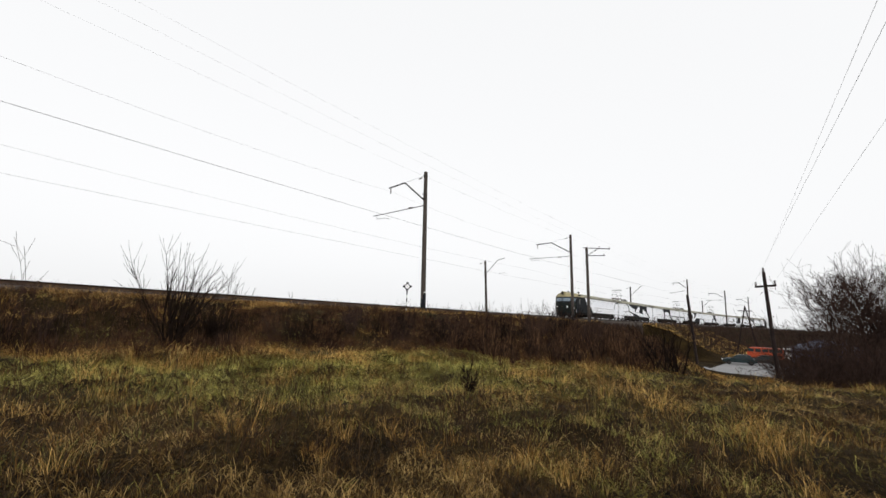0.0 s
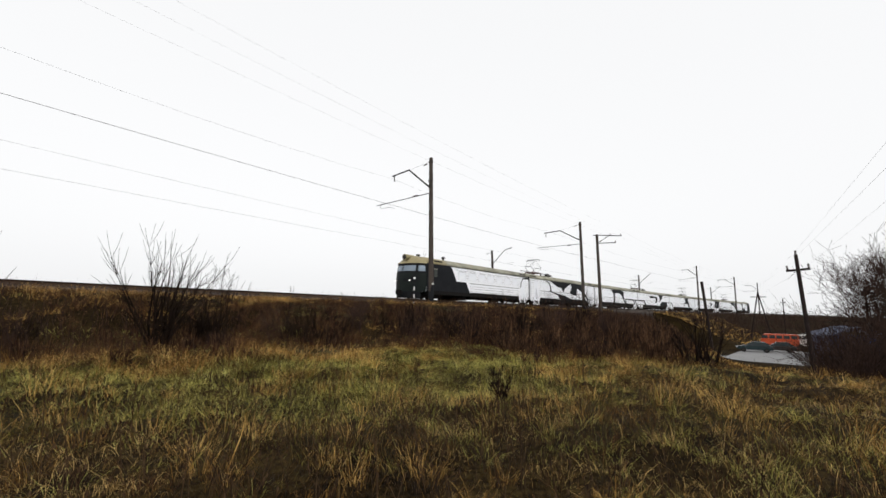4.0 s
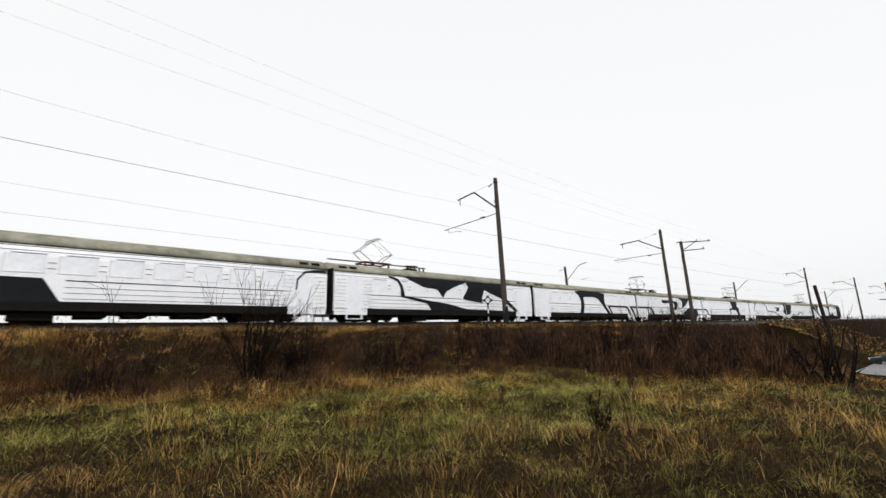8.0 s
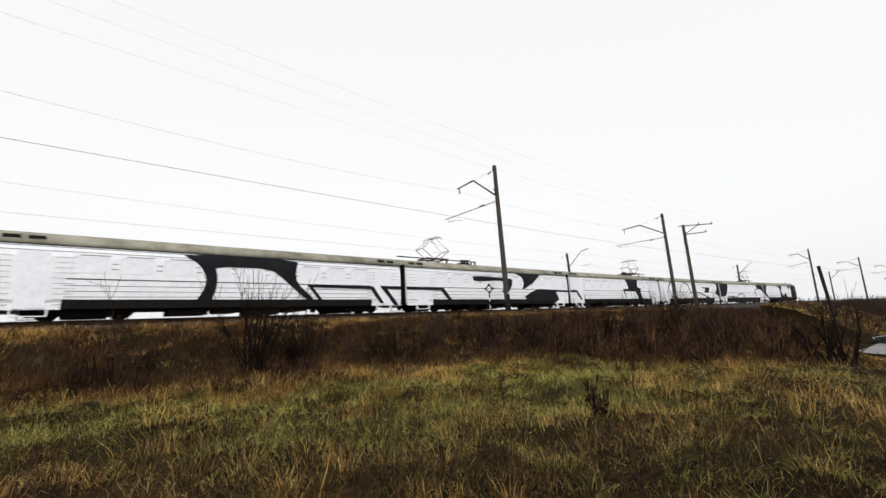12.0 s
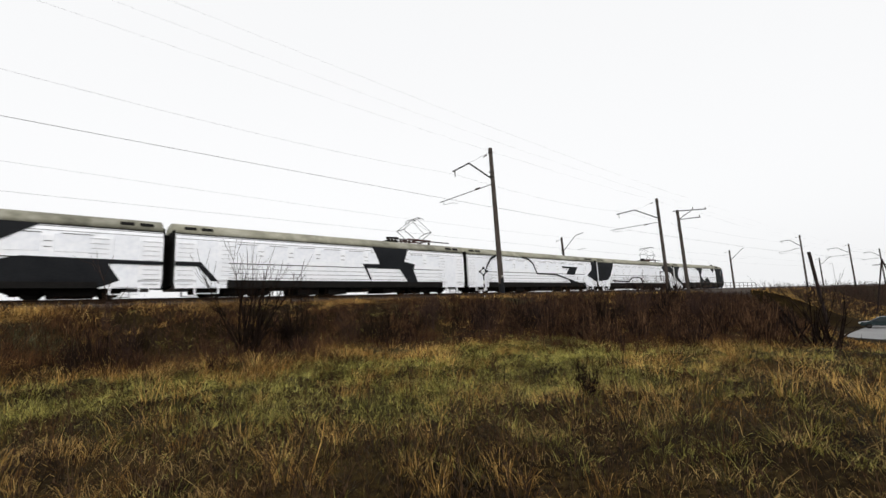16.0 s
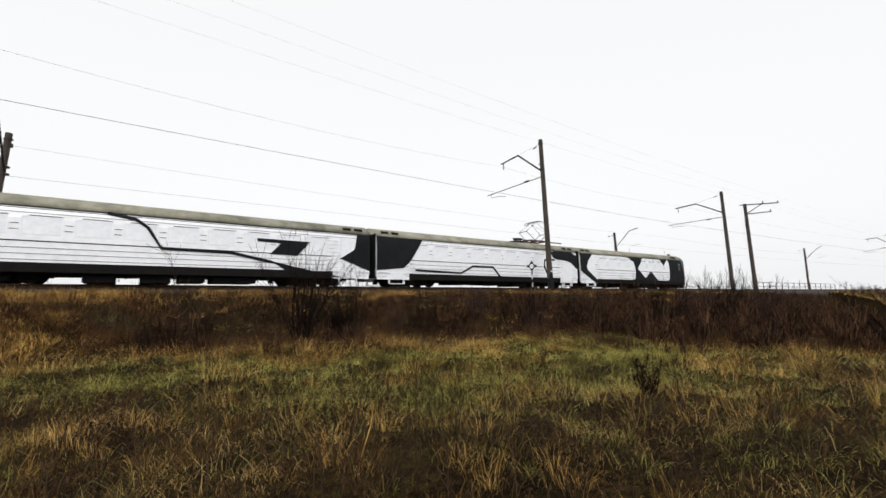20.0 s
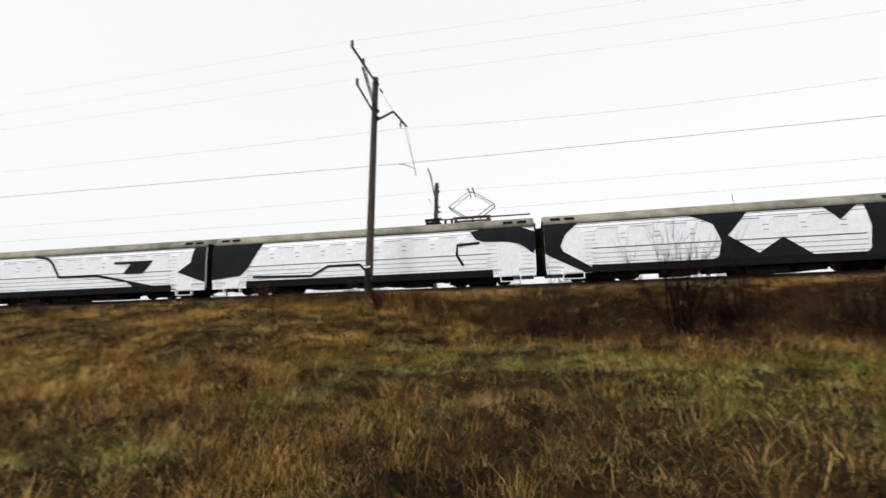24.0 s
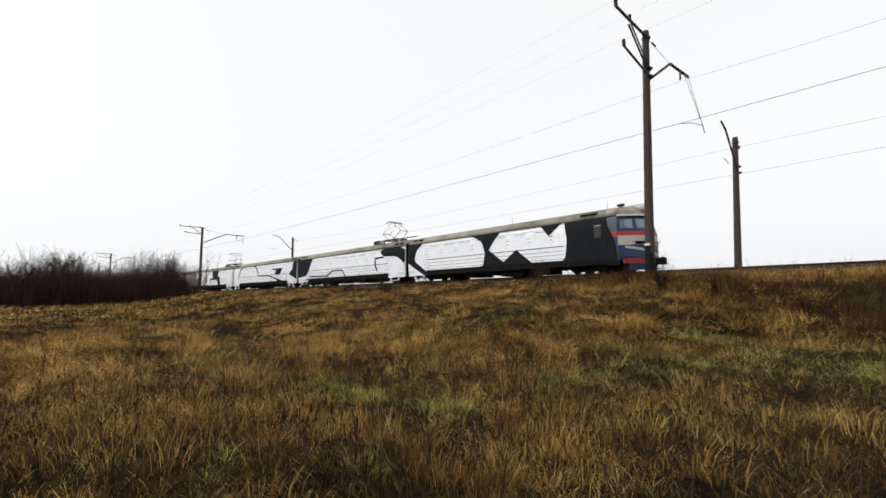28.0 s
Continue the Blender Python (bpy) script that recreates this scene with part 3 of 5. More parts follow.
def pantograph(car, x):
    toward = 1 if x > 0 else -1
    bm = bmesh.new()
    for y in (-0.55, 0.55):
        tube(bm, (x - 1.1, y, 4.48), (x + 1.1, y, 4.48), 0.06)
    for dx in (-1.0, 0, 1.0):
        tube(bm, (x + dx, -0.6, 4.48), (x + dx, 0.6, 4.48), 0.06)
    part("base_frame", bm, OXIDE, car, "dark red painted pantograph base")
    for dx in (-0.95, 0.95):
        for y in (-0.55, 0.55):
            bm = bmesh.new()
            tube(bm, (x + dx, y, 4.18), (x + dx, y, 4.46), 0.09, 0.07, 8)
            part("insulator", bm, PORCELAIN, car)
    for dx in (-1, 1):
        bm = bmesh.new()
        for y in (-0.5, 0.5):
            tube(bm, (x + dx * 0.35, y, 4.52), (x + dx * 1.35, y * 0.9, 5.22), 0.026)
        tube(bm, (x + dx * 1.35, -0.45, 5.22), (x + dx * 1.35, 0.45, 5.22), 0.03)
        part("lower_arm", bm, STEEL, car)
        bm = bmesh.new()
        for y in (-0.45, 0.45):
            tube(bm, (x + dx * 1.35, y, 5.22), (x + dx * 0.12, y * 0.8, 6.1), 0.015)
        tube(bm, (x + dx * 1.35, -0.45, 5.22), (x + dx * 0.12, 0.36, 6.1), 0.01)
        part("upper_arm", bm, STEEL, car)
    bm = bmesh.new()
    for dx in (-0.14, 0.14):
        tube(bm, (x + dx, -0.75, 6.2), (x + dx, 0.75, 6.2), 0.028)
        for y in (-0.75, 0.75):
            tube(bm, (x + dx, y, 6.2), (x + dx, y * 1.3, 6.02), 0.025)
    tube(bm, (x - 0.14, 0, 6.18), (x + 0.14, 0, 6.08), 0.03)
    part("collector_head", bm, STEEL, car)
    bm = bmesh.new()
    tube(bm, (x - (2.6 if x > 0 else 3.6), -0.2, 4.5), (x + (3.4 if x > 0 else 4.6), -0.2, 4.5), 0.045)
    part("roof_conductor", bm, STEEL, car)
    bm = bmesh.new()
    ex = x - 2.3 if x > 0 else x + 3.2
    box(bm, ex - 0.5, ex + 0.4, -0.5, 0.3, 4.2, 4.36, 0.03)
    tube(bm, (ex - 0.55, -0.35, 4.48), (ex + 0.45, -0.35, 4.52), 0.09, 0.09, 8)
    part("roof_switch_box", bm, UNDER, car)
    for dx in (-0.4, -0.1, 0.25, 0.7, 1.1):
        bm = insulator(bmesh.new(), (ex + dx, -0.35, 4.2), (ex + dx, -0.35, 4.52 + 0.06 * (dx < 0)), 0.10)
        part("roof_insulator", bm, PORCELAIN, car)


def carriage(k):
    cab_side = {0: -1, 7: 1}.get(k, 0)
    x0, x1 = (-8.3 if cab_side < 0 else -9.8), (8.3 if cab_side > 0 else 9.8)
    what = {0: "leading electric train carriage with a dark green cab, silver side", 7: "rear electric train carriage with a blue, red and cream cab"}
    car = empty("train_carriage", Matrix(), what.get(k, "silver electric motor carriage with a pantograph and black painted shapes" if k in MOTOR else "silver electric train carriage with black painted shapes"), "train carriage", "carriages of the train")
    part("body", loft(bmesh.new(), mirrored(SIDE), [x0, -4, 0, 4, x1]), SILVER, car)
    part("roof", loft(bmesh.new(), mirrored(TOP), [x0, x1]), ROOF, car, "dirty cream curved roof", True)
    if cab_side:
        cab(car, cab_side, k == 0)
    # joints and ledges along the wall, as dark strips that include their shadow lines
    lo, hi = (-7.4 if cab_side >= 0 else -2.0), (7.4 if cab_side <= 0 else 5.0)
    for z, x_in, x_out in ((1.32, lo, hi), (1.56, lo, hi), (1.8, lo, hi), (2.08, lo, hi), (3.24, x0, x1), (3.42, x0, x1)):
        for side in (-1, 1):
            bm = bmesh.new()
            y = side * (side_y(z) + 0.004)
            half = 0.022 if z == 2.08 else 0.011
            box(bm, x_in, x_out, y - 0.01, y + 0.01, z - half, z + half)
            part("groove", bm, UNDER if z == 2.08 else GROOVE, car)
    for side in (-1, 1):
        bm = bmesh.new()
        box(bm, x0 + 0.02, x1 - 0.02, side * 1.675 - 0.03, side * 1.675 + 0.03, 3.485, 3.515)
        part("gutter", bm, UNDER, car, "dark gutter along the roof's edge")
    for side in (-1, 1):
        for x in np.arange(-6.6, 6.7, 1.65):
            if (k == 0 and x < -4) or (k == 7 and x > 4):
                continue
            def pane(bm):
                box(bm, -0.62, 0.62, -0.008, 0.008, -0.38, 0.38, 0.006)
                return bm
            pan = shared("window_panel", pane, PANEL, car, pose(x, side * 1.748, 2.72))
            def strip(bm):
                box(bm, -0.52, 0.52, -0.02, 0.02, 0.395, 0.42)
                return bm
            shared("rain_strip", strip, GROOVE, pan, pose(0.1, 0, 0))
            if k == 0:
                def rim(bm):
                    for a in (-0.6, 0.6):
                        box(bm, a - 0.014, a + 0.014, -0.02, 0.02, -0.38, 0.38)
                    box(bm, -0.6, 0.6, -0.02, 0.02, -0.382, -0.36)
                    return bm
                shared("window_frame", rim, EDGE, pan)
            def louvre(bm):
                box(bm, -0.13, 0.13, -0.012, 0.012, -0.014, 0.014)
                return bm
            if x < 6:
                for z in (2.54, 2.78):
                    shared("louvre", louvre, GROOVE, car, pose(x + 0.825, side * 1.748, z))
        for end in (-1, 1):
            if end == cab_side:
                continue
            def skirt(bm):
                box(bm, -1.15, 1.15, -0.03, 0.03, 0.80, 1.06)
                return bm
            shared("end_skirt", skirt, SILVER, car, pose(end * 8.62, side * 1.69, 0))
            def door(bm):
                box(bm, -0.47, 0.47, -0.012, 0.012, 0.84, 3.2, 0.01)
                return bm
            leaf = shared("door", door, PANEL, car, pose(end * 8.4, side * 1.75, 0))
            def step(bm):
                box(bm, -0.55, 0.55, -0.16, 0.1, 0.52, 0.56)
                for dx in (-0.53, 0.53):
                    box(bm, dx - 0.025, dx + 0.025, -0.14, 0.05, 0.54, 0.82)
                return bm
            shared("step", step, SILVER, car, pose(end * 8.4, side * 1.66, 0))
            def ribs(bm):
                for z in np.arange(1.0, 3.2, 0.22):
                    box(bm, -0.33, 0.33, -0.01, 0.01, z - 0.006, z + 0.006)
                return bm
            for dx in (0.95, -0.98):
                shared("panel_ribs", ribs, GROOVE, car, pose(end * (8.4 + dx), side * 1.746, 0))
        for end in (-1, 1):
            for dx in (8.4, 9.15):
                def vent(bm):
                    box(bm, -0.26, 0.26, -0.03, 0.03, -0.09, 0.09, 0.01)
                    return bm
                shared("roof_vent", vent, UNDER, car, pose(end * dx * (1 if end != cab_side else 0.75), side * 1.50, 3.8, side * 32 if side > 0 else -32))
    for end in (-1, 1):
        if end != cab_side:
            def bellows(bm):
                box(bm, -0.26, 0.26, -0.62, 0.62, 0.85, 3.55, 0.05)
                return bm
            shared("gangway_bellows", bellows, UNDER, car, pose(end * 10.02, 0, 0))
            def endwall(bm):
                box(bm, -0.05, 0.05, -1.6, 1.6, 0.9, 3.7, 0.04)
                return bm
            shared("end_wall", endwall, UNDER, car, pose(end * 9.84, 0, 0))
    # underneath
    bm = bmesh.new()
    box(bm, x0 + (2.35 if cab_side >= 0 else 0.2), x1 - (2.35 if cab_side <= 0 else 0.2), -1.775, 1.775, 0.8, 1.21, 0.02)
    part("solebar", bm, UNDER, car)
    rnd = random.Random(40 + k)
    x = -3.6
    while x < 3.2:
        w = rnd.uniform(0.7, 2.2)
        bm = bmesh.new()
        box(bm, x, min(3.7, x + w), -1.45, rnd.uniform(0.2, 1.2), rnd.choice((0.42, 0.48, 0.58)), 0.85, 0.03)
        if w > 1.2:
            tube(bm, (x + 0.2, -1.5, 0.66), (min(3.6, x + w) - 0.2, -1.5, 0.66), 0.035, 0.035, 6)
        part("equipment_box", bm, UNDER, car)
        for dx in (0.15, 0.4):
            bm = bmesh.new()
            tube(bm, (x + w + dx, -1.1, 0.44 + dx * 0.4), (x + w + dx * 0.8, -1.1, 0.85), 0.02, 0.02, 6)
            part("hanging_pipe", bm, UNDER, car)
        x += w + rnd.choice((0.3, 0.6, 0.9, 1.2))
    for bx in (-6.65, 6.65):
        def frame_part(bm):
            for y in (-1.1, 1.1):
                box(bm, -1.9, 1.9, y - 0.08, y + 0.08, 0.72, 0.98, 0.03)
                box(bm, -0.85, 0.85, y - 0.14, y + 0.14, 0.47, 0.82, 0.04)
                box(bm, -2.05, -1.75, y - 0.1, y + 0.1, 0.6, 0.9, 0.03)
                for dx in (-1.3, 1.3):
                    box(bm, dx - 0.25, dx + 0.25, y - 0.16, y + 0.16, 0.62, 1.0, 0.04)
            box(bm, -0.4, 0.4, -1.1, 1.1, 0.6, 0.95)
            return bm
        bogie = shared("bogie", frame_part, UNDER, car, pose(bx, 0, 0))
        for dx in (-1.3, 1.3):
            def wheels(bm):
                for y in (-0.79, 0.79):
                    tube(bm, (0, y - 0.065, 0), (0, y + 0.065, 0), 0.475, 0.475, 20)
                tube(bm, (0, -0.8, 0), (0, 0.8, 0), 0.09, 0.09, 8)
                return bm
            shared("wheelset", wheels, UNDER, bogie, pose(dx, 0, RAIL_Z + 0.475))
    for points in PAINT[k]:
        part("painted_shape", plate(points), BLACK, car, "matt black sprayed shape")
    if k in MOTOR:
        pantograph(car, MOTOR[k])
    if k == 7:
        for z0, z1, mat in ((0.75, 2.3, BLUE), (2.3, 2.6, RED), (2.6, 3.47, SLATE)):
            part("cab_side_band", plate([(7.6, z0), (7.6, z1), (8.31, z1), (8.31, z0)], 0.02), mat, car)
        for x in (0.2,):
            bm = bmesh.new()
            tube(bm, (x, -0.3, 4.2), (x, -0.3, 4.75), 0.012, 0.008, 6)
            part("antenna", bm, STEEL, car)
    return car


CARS = [carriage(k) for k in range(8)]


# ---- masts and wires ----
def rod(name, points, r, mat, parent, seg=6):
    bm = bmesh.new()
    for a, b in zip(points, points[1:]):
        tube(bm, a, b, r, r, seg)
    return part(name, bm, mat, parent)


def mast(x, y, top, base, style, lean=0.0, drop=0.85):
    s, o = (float(v) for v in line_coords(x, y))
    ob = empty("catenary_mast", pose(x, y, 0, 0, 0, heading(s)), "weathered grey-brown concrete catenary mast with steel brackets by the track", "mast", "catenary masts")
    bm = bmesh.new()
    tube(bm, (lean, 0, base), (0, 0, top), 0.22, 0.155, 12)
    part("post", bm, CONCRETE, ob)
    if style in "ntd":
        bm = bmesh.new()
        tube(bm, (lean * 0.87, 0, 1.42), (lean * 0.865, 0, 1.52), 0.215, 0.214, 12)
        part("white_band", bm, WHITE, ob, "thin white painted ring")
        bm = bmesh.new()
        tube(bm, (lean, 0, base), (lean * 0.87, 0, 1.42), 0.228, 0.216, 12)
        part("tarred_foot", bm, BLACK, ob)
    for z in (top - 0.35, top - 1.95, top - 2.35):
        bm = bmesh.new()
        tube(bm, (0, 0, z - 0.04), (0, 0, z + 0.04), 0.2, 0.2, 10)
        part("clamp", bm, STEEL, ob)
    sign = -1 if style == "f" else 1
    reach = 1.74 - o if sign > 0 else min(3.5, o - 5.84)
    if style in "nad":
        tip = (0.5, reach + 0.75, top - drop)
        knee = (0.25, 0.54 * (reach + 0.75), top - drop + 0.05)
        rod("bracket", [(0, 0.15, top - 2.4), knee, tip], 0.068, STEEL, ob)
        rod("stay", [(0, 0.1, top - 0.3), knee], 0.009, STEEL, ob)
        bm = insulator(bmesh.new(), (0.08, 0.5, top - 0.38), (0.12, 0.9, top - 0.45), 0.06)
        part("stay_insulator", bm, PORCELAIN, ob)
    if style == "n":
        rod("registration_tube", [(0, 0.15, top - 2.95), (-0.9, reach + 1.1, 8.3)], 0.034, STEEL, ob)
        bm = insulator(bmesh.new(), (-0.22, reach * 0.25 + 0.1, top - 3.02), (-0.32, reach * 0.25 + 0.55, top - 3.06), 0.09)
        part("insulator", bm, PORCELAIN, ob)
        rod("steady_arm", [(-0.85, reach + 0.7, 8.3), (-0.8, reach + 0.7, 8.02), (-0.4, reach + 0.1, 8.12), (-0.1, reach - 0.3, 8.02)], 0.018, STEEL, ob)
        bm = insulator(bmesh.new(), (0.47, reach + 0.45, top - drop - 0.1), (0.47, reach + 0.45, top - drop - 0.6), 0.06)
        part("hanger_insulator", bm, PORCELAIN, ob)
    if style in "ad":
        for yy in (reach + 0.7, reach - 0.1):
            rod("hanger_wire", [(0.5, yy, top - drop), (1.1, reach + 0.35, 8.05)], 0.014, STEEL, ob, 4)
        rod("steady_arm", [(1.15, reach + 0.4, 7.6), (1.1, reach + 0.35, 8.05), (0.7, reach - 0.1, 8.18), (0.3, reach - 0.6, 8.12)], 0.02, STEEL, ob)
        bm = insulator(bmesh.new(), (0.42, reach - 0.35, top - drop - 0.1), (0.42, reach - 0.45, top - drop - 0.6), 0.07)
        part("hanger_insulator", bm, PORCELAIN, ob)
    if style == "d":
        rod("feeder_arm", [(0, -0.1, 11.75), (0.3, -4.15, 11.15)], 0.06, STEEL, ob)
        rod("feeder_arm", [(0, -0.1, 9.75), (0.1, -3.05, 9.95)], 0.05, STEEL, ob)
        rod("strut", [(0.05, -2.2, 11.35), (0, -0.1, 10.0)], 0.045, STEEL, ob)
        rod("strut", [(0.15, -2.2, 11.35), (0.1, -0.1, 10.0)], 0.03, STEEL, ob)
        for q in ((0.3, -4.1, 11.17), (0.15, -2.3, 11.42), (0.1, -3.0, 9.96)):
            bm = insulator(bmesh.new(), q, (q[0], q[1], q[2] + 0.32), 0.085)
            part("insulator", bm, PORCELAIN, ob)
    if style in "ta":
        dip = 0.4 if style == "t" else 0.0
        rod("cross_arm", [(0, 0.5, top - 0.05), (0, -3.1, top - 0.1 - dip)], 0.055, STEEL, ob)
        rod("cross_arm", [(0, -0.1, top - 1.05 - 0.3 * dip), (0, -2.4, top - 0.95 - 0.9 * dip)], 0.05, STEEL, ob)
        rod("strut", [(0, -0.1, top - 1.0 - 0.3 * dip), (0, -1.6, top - 0.12 - 0.5 * dip)], 0.045, STEEL, ob)
        for yy, zz in ((-3.0, top - 0.08 - dip), (-1.7, top - 0.06 - 0.5 * dip), (-2.3, top - 0.92 - 0.9 * dip)):
            bm = insulator(bmesh.new(), (0, yy, zz), (0, yy, zz + 0.25), 0.06)
            part("insulator", bm, PORCELAIN, ob)
    if style == "f":
        rod("bracket", [(0, -0.1, top - 2.2), (0, -2.4, top - 0.1), (0, -reach - 0.2, top + 0.15)], 0.055, STEEL, ob)
        rod("back_stay", [(0, 0.05, top - 0.3), (0, 0.9, top - 0.45)], 0.02, STEEL, ob)
        rod("steady_arm", [(0, -reach + 0.9, top - 2.25), (0, -reach - 0.2, top - 2.1), (0, -reach - 0.5, top - 2.2)], 0.018, STEEL, ob)
        bm = insulator(bmesh.new(), (0, 0.9, top - 0.55), (0, 0.9, top - 0.3), 0.07)
        part("insulator", bm, PORCELAIN, ob)
    return ob


LEANS = {0: -0.55, 32.0: 0.4, 1.1: -0.5, 61.1: 0.5, 61.6: 0.5, 63.0: 0.7}
for x, y, top, style in ((0, -2.2, 12.0, "d"), (32.0, -2.75, 11.7, "n"), (61.1, -4.4, 11.4, "n"), (61.6, -6.4, 9.6, "t"), (131.3, -9.1, 11.9, "n"), (165.0, -15.0, 11.4, "n"),
                         (1.1, 8.9, 9.1, "f"), (63.0, 10.4, 8.9, "f"), (120.0, 2.2, 9.2, "f"), (-64.2, -6.5, 9.9, "a"), (-62.0, 6.8, 9.2, "f"), (-126.0, -12.5, 10.4, "a"), (-124.0, -0.5, 9.2, "f"), (197.0, -20.0, 11.4, "n"), (182.0, -7.0, 9.2, "f")):
    mast(x, y, top, float(ground_z(x, y)) - 0.3, style, LEANS.get(x, 0.0), 0.45 if x == 32.0 else 0.85)


def wire(name, points, r, label, sag=0.0):
    """A wire through points (x, y, z), sagging between them."""
    bm = bmesh.new()
    pts = []
    for a, b in zip(points, points[1:]):
        a, b = Vector(a), Vector(b)
        n = max(4, int((b - a).length / 5))
        for i in range(n):
            u = i / n
            q = a.lerp(b, u)
            q.z -= 4 * sag * u * (1 - u)
            pts.append(q)
    pts.append(Vector(points[-1]))
    for a, b in zip(pts, pts[1:]):
        tube(bm, a, b, r, r, 4)
    tagged(new(name, mesh_of(bm, name, STEEL)), label, "wire", "overhead wires")


SUPPORTS = (-200, -126, -64, 0, 32, 61, 131, 200)
wire("contact_wire", [along(s, 1.74, 8.36) for s in SUPPORTS], 0.012, "dark copper contact wire over the nearer track", 0.06)
wire("messenger_wire", [along(s, 1.74, 10.7) for s in SUPPORTS], 0.005, "thin steel messenger wire above the nearer track", 0.5)
wire("contact_wire", [along(s, 5.84, 5.95) for s in (-200, -124, -62, 1, 63, 120, 200)], 0.006, "thin contact wire over the farther track", 0.05)
wire("messenger_wire", [along(s, 5.84, 7.55) for s in (-200, -124, -62, 1, 63, 120, 200)], 0.005, "thin messenger wire above the farther track", 0.4)
for ya, yd, zd, za in ((-9.4, -6.3, 11.45, 10.1), (-8.1, -4.5, 11.75, 10.1), (-8.7, -5.2, 10.25, 9.2)):
    wire("feeder_wire", [(-126, ya - 5, za), (-64.2, ya, za), (0.2, yd, zd), (61.6, ya + 0.1, za - 0.3), (131, ya - 4, za), (200, ya - 14, za)], 0.0024, "thin power feeder wire slung between masts", 0.5)

# signal post with a ring of discs
sign_z = float(ground_z(30.0, -3.1))
signal = empty("marker_sign", pose(30.0, -3.1, 0.35, 0, 0, -48), "small black and white diamond marker sign on a striped post", "sign")
for i in range(6):
    bm = bmesh.new()
    z = sign_z - 0.45 + (1.5 - sign_z) * i / 6
    tube(bm, (0, 0, z), (0, 0, z + (1.5 - sign_z) / 6), 0.045, 0.045, 8)
    part("post_band", bm, BLACK if i % 2 else WHITE, signal)
for dx, dz in ((0, 0.26), (0.26, 0), (0, -0.26), (-0.26, 0), (0, 0)):
    bm = bmesh.new()
    tube(bm, (dx, -0.04, 1.4 + dz), (dx, -0.07, 1.4 + dz), 0.09, 0.09, 12)
    part("disc", bm, WHITE if dx == dz else BLACK, signal)
bm = bmesh.new()
for k in range(4):
    a, b = ((0, 0.26), (0.26, 0), (0, -0.26), (-0.26, 0))[k], ((0.26, 0), (0, -0.26), (-0.26, 0), (0, 0.26))[k]
    tube(bm, (a[0], -0.03, 1.4 + a[1]), (b[0], -0.03, 1.4 + b[1]), 0.035, 0.035, 6)
part("diamond_frame", bm, BLACK, signal)


# ---- power line on wooden poles by the road ----
def power_pole(x, y, h, lean=(0, 0), arms=True):
    z = float(ground_z(x, y)) - 0.2
    ob = empty("power_pole", pose(x, y, z, lean[0], lean[1], 70), "dark tarred wooden power pole with a cross-arm", "power pole", "power poles")
    bm = bmesh.new()
    tube(bm, (0, 0, 0), (0, 0, h), 0.125, 0.09, 10)
    part("pole", bm, WOOD, ob)
    if arms:
        bm = bmesh.new()
        box(bm, -0.56, 0.56, -0.05, 0.05, h - 0.95, h - 0.83, 0.01)
        part("cross_arm", bm, WOOD, ob)
        for dx, zz in ((-0.5, h - 0.83), (0.5, h - 0.83), (0, h)):
            bm = insulator(bmesh.new(), (dx, 0, zz), (dx, 0, zz + 0.26), 0.07)
            part("insulator", bm, PORCELAIN, ob)
    return ob


power_pole(38.5, -25.35, 7.7, (0, 2.5))
stub = empty("leaning_pole", pose(71.7, -17.3, float(ground_z(71.7, -17.3))), "plain dark wooden pole leaning at the yard's edge", "pole")
rod("shaft", [(0, 0, -0.2), (0.0, 0.7, 3.8 - float(ground_z(71.7, -17.3)))], 0.17, WOOD, stub, 10)
power_pole(150.0, -26.0, 9.5)
aframe = empty("a_frame_pole", pose(108.0, -21.7, float(ground_z(108, -21.7))), "dark wooden power pole braced like a letter A", "power pole")
for dx in (-1.8, 1.8):
    bm = bmesh.new()
    tube(bm, (0, dx, 0), (0, 0, 9.7), 0.13, 0.1, 8)
    part("leg", bm, WOOD, aframe)
bm = bmesh.new()
box(bm, -0.05, 0.05, -1.2, 1.2, 8.7, 8.84)
part("cross_arm", bm, WOOD, aframe)
for y0, y1, z1, y2, z2 in ((-26.25, -25.0, 3.1, -20.3, 3.4), (-26.12, -24.55, 2.3, -19.7, 3.2), (-26.5, -25.5, 2.3, -20.9, 2.6)):
    run = 26.3 if z1 > 3 else 27.6 if y0 > -26.3 else 24.7
    slope = (y0 - y1) / run
    wire("power_wire", [(-12, y1 + 50.5 * slope, z1), (38.5, y1, z1), (108, y2, z2)], 0.0022, "thin low power wire between wooden poles", 0.0)

# ---- shed beyond the trees ----
shed = empty("blue_shed", pose(82.0, -31.2, float(ground_z(82, -32)), 0, 0, 8), "low blue sheet-metal shed behind the trees", "shed")
for y in (-3.0, 3.0):
    bm = bmesh.new()
    box(bm, -5, 5, y - 0.1, y + 0.1, 0, 3.2)
    part("side_wall", bm, BLUE, shed)
for x in (-4.9, 4.9):
    bm = bmesh.new()
    box(bm, x - 0.1, x + 0.1, -2.9, 2.9, 0, 3.2)
    part("end_wall", bm, BLUE, shed)
for y in (-1, 1):
    bm = bmesh.new()
    box(bm, -5.3, 5.3, -1.8, 1.8, -0.06, 0.06)
    part("roof_sheet", bm, BLUE, shed).matrix_basis = pose(0, y * 1.65, 3.75, -y * 19)
bm = bmesh.new()
box(bm, -5.06, -5.0, -1.1, 1.1, 0, 2.4)
part("door", bm, STEEL, shed)

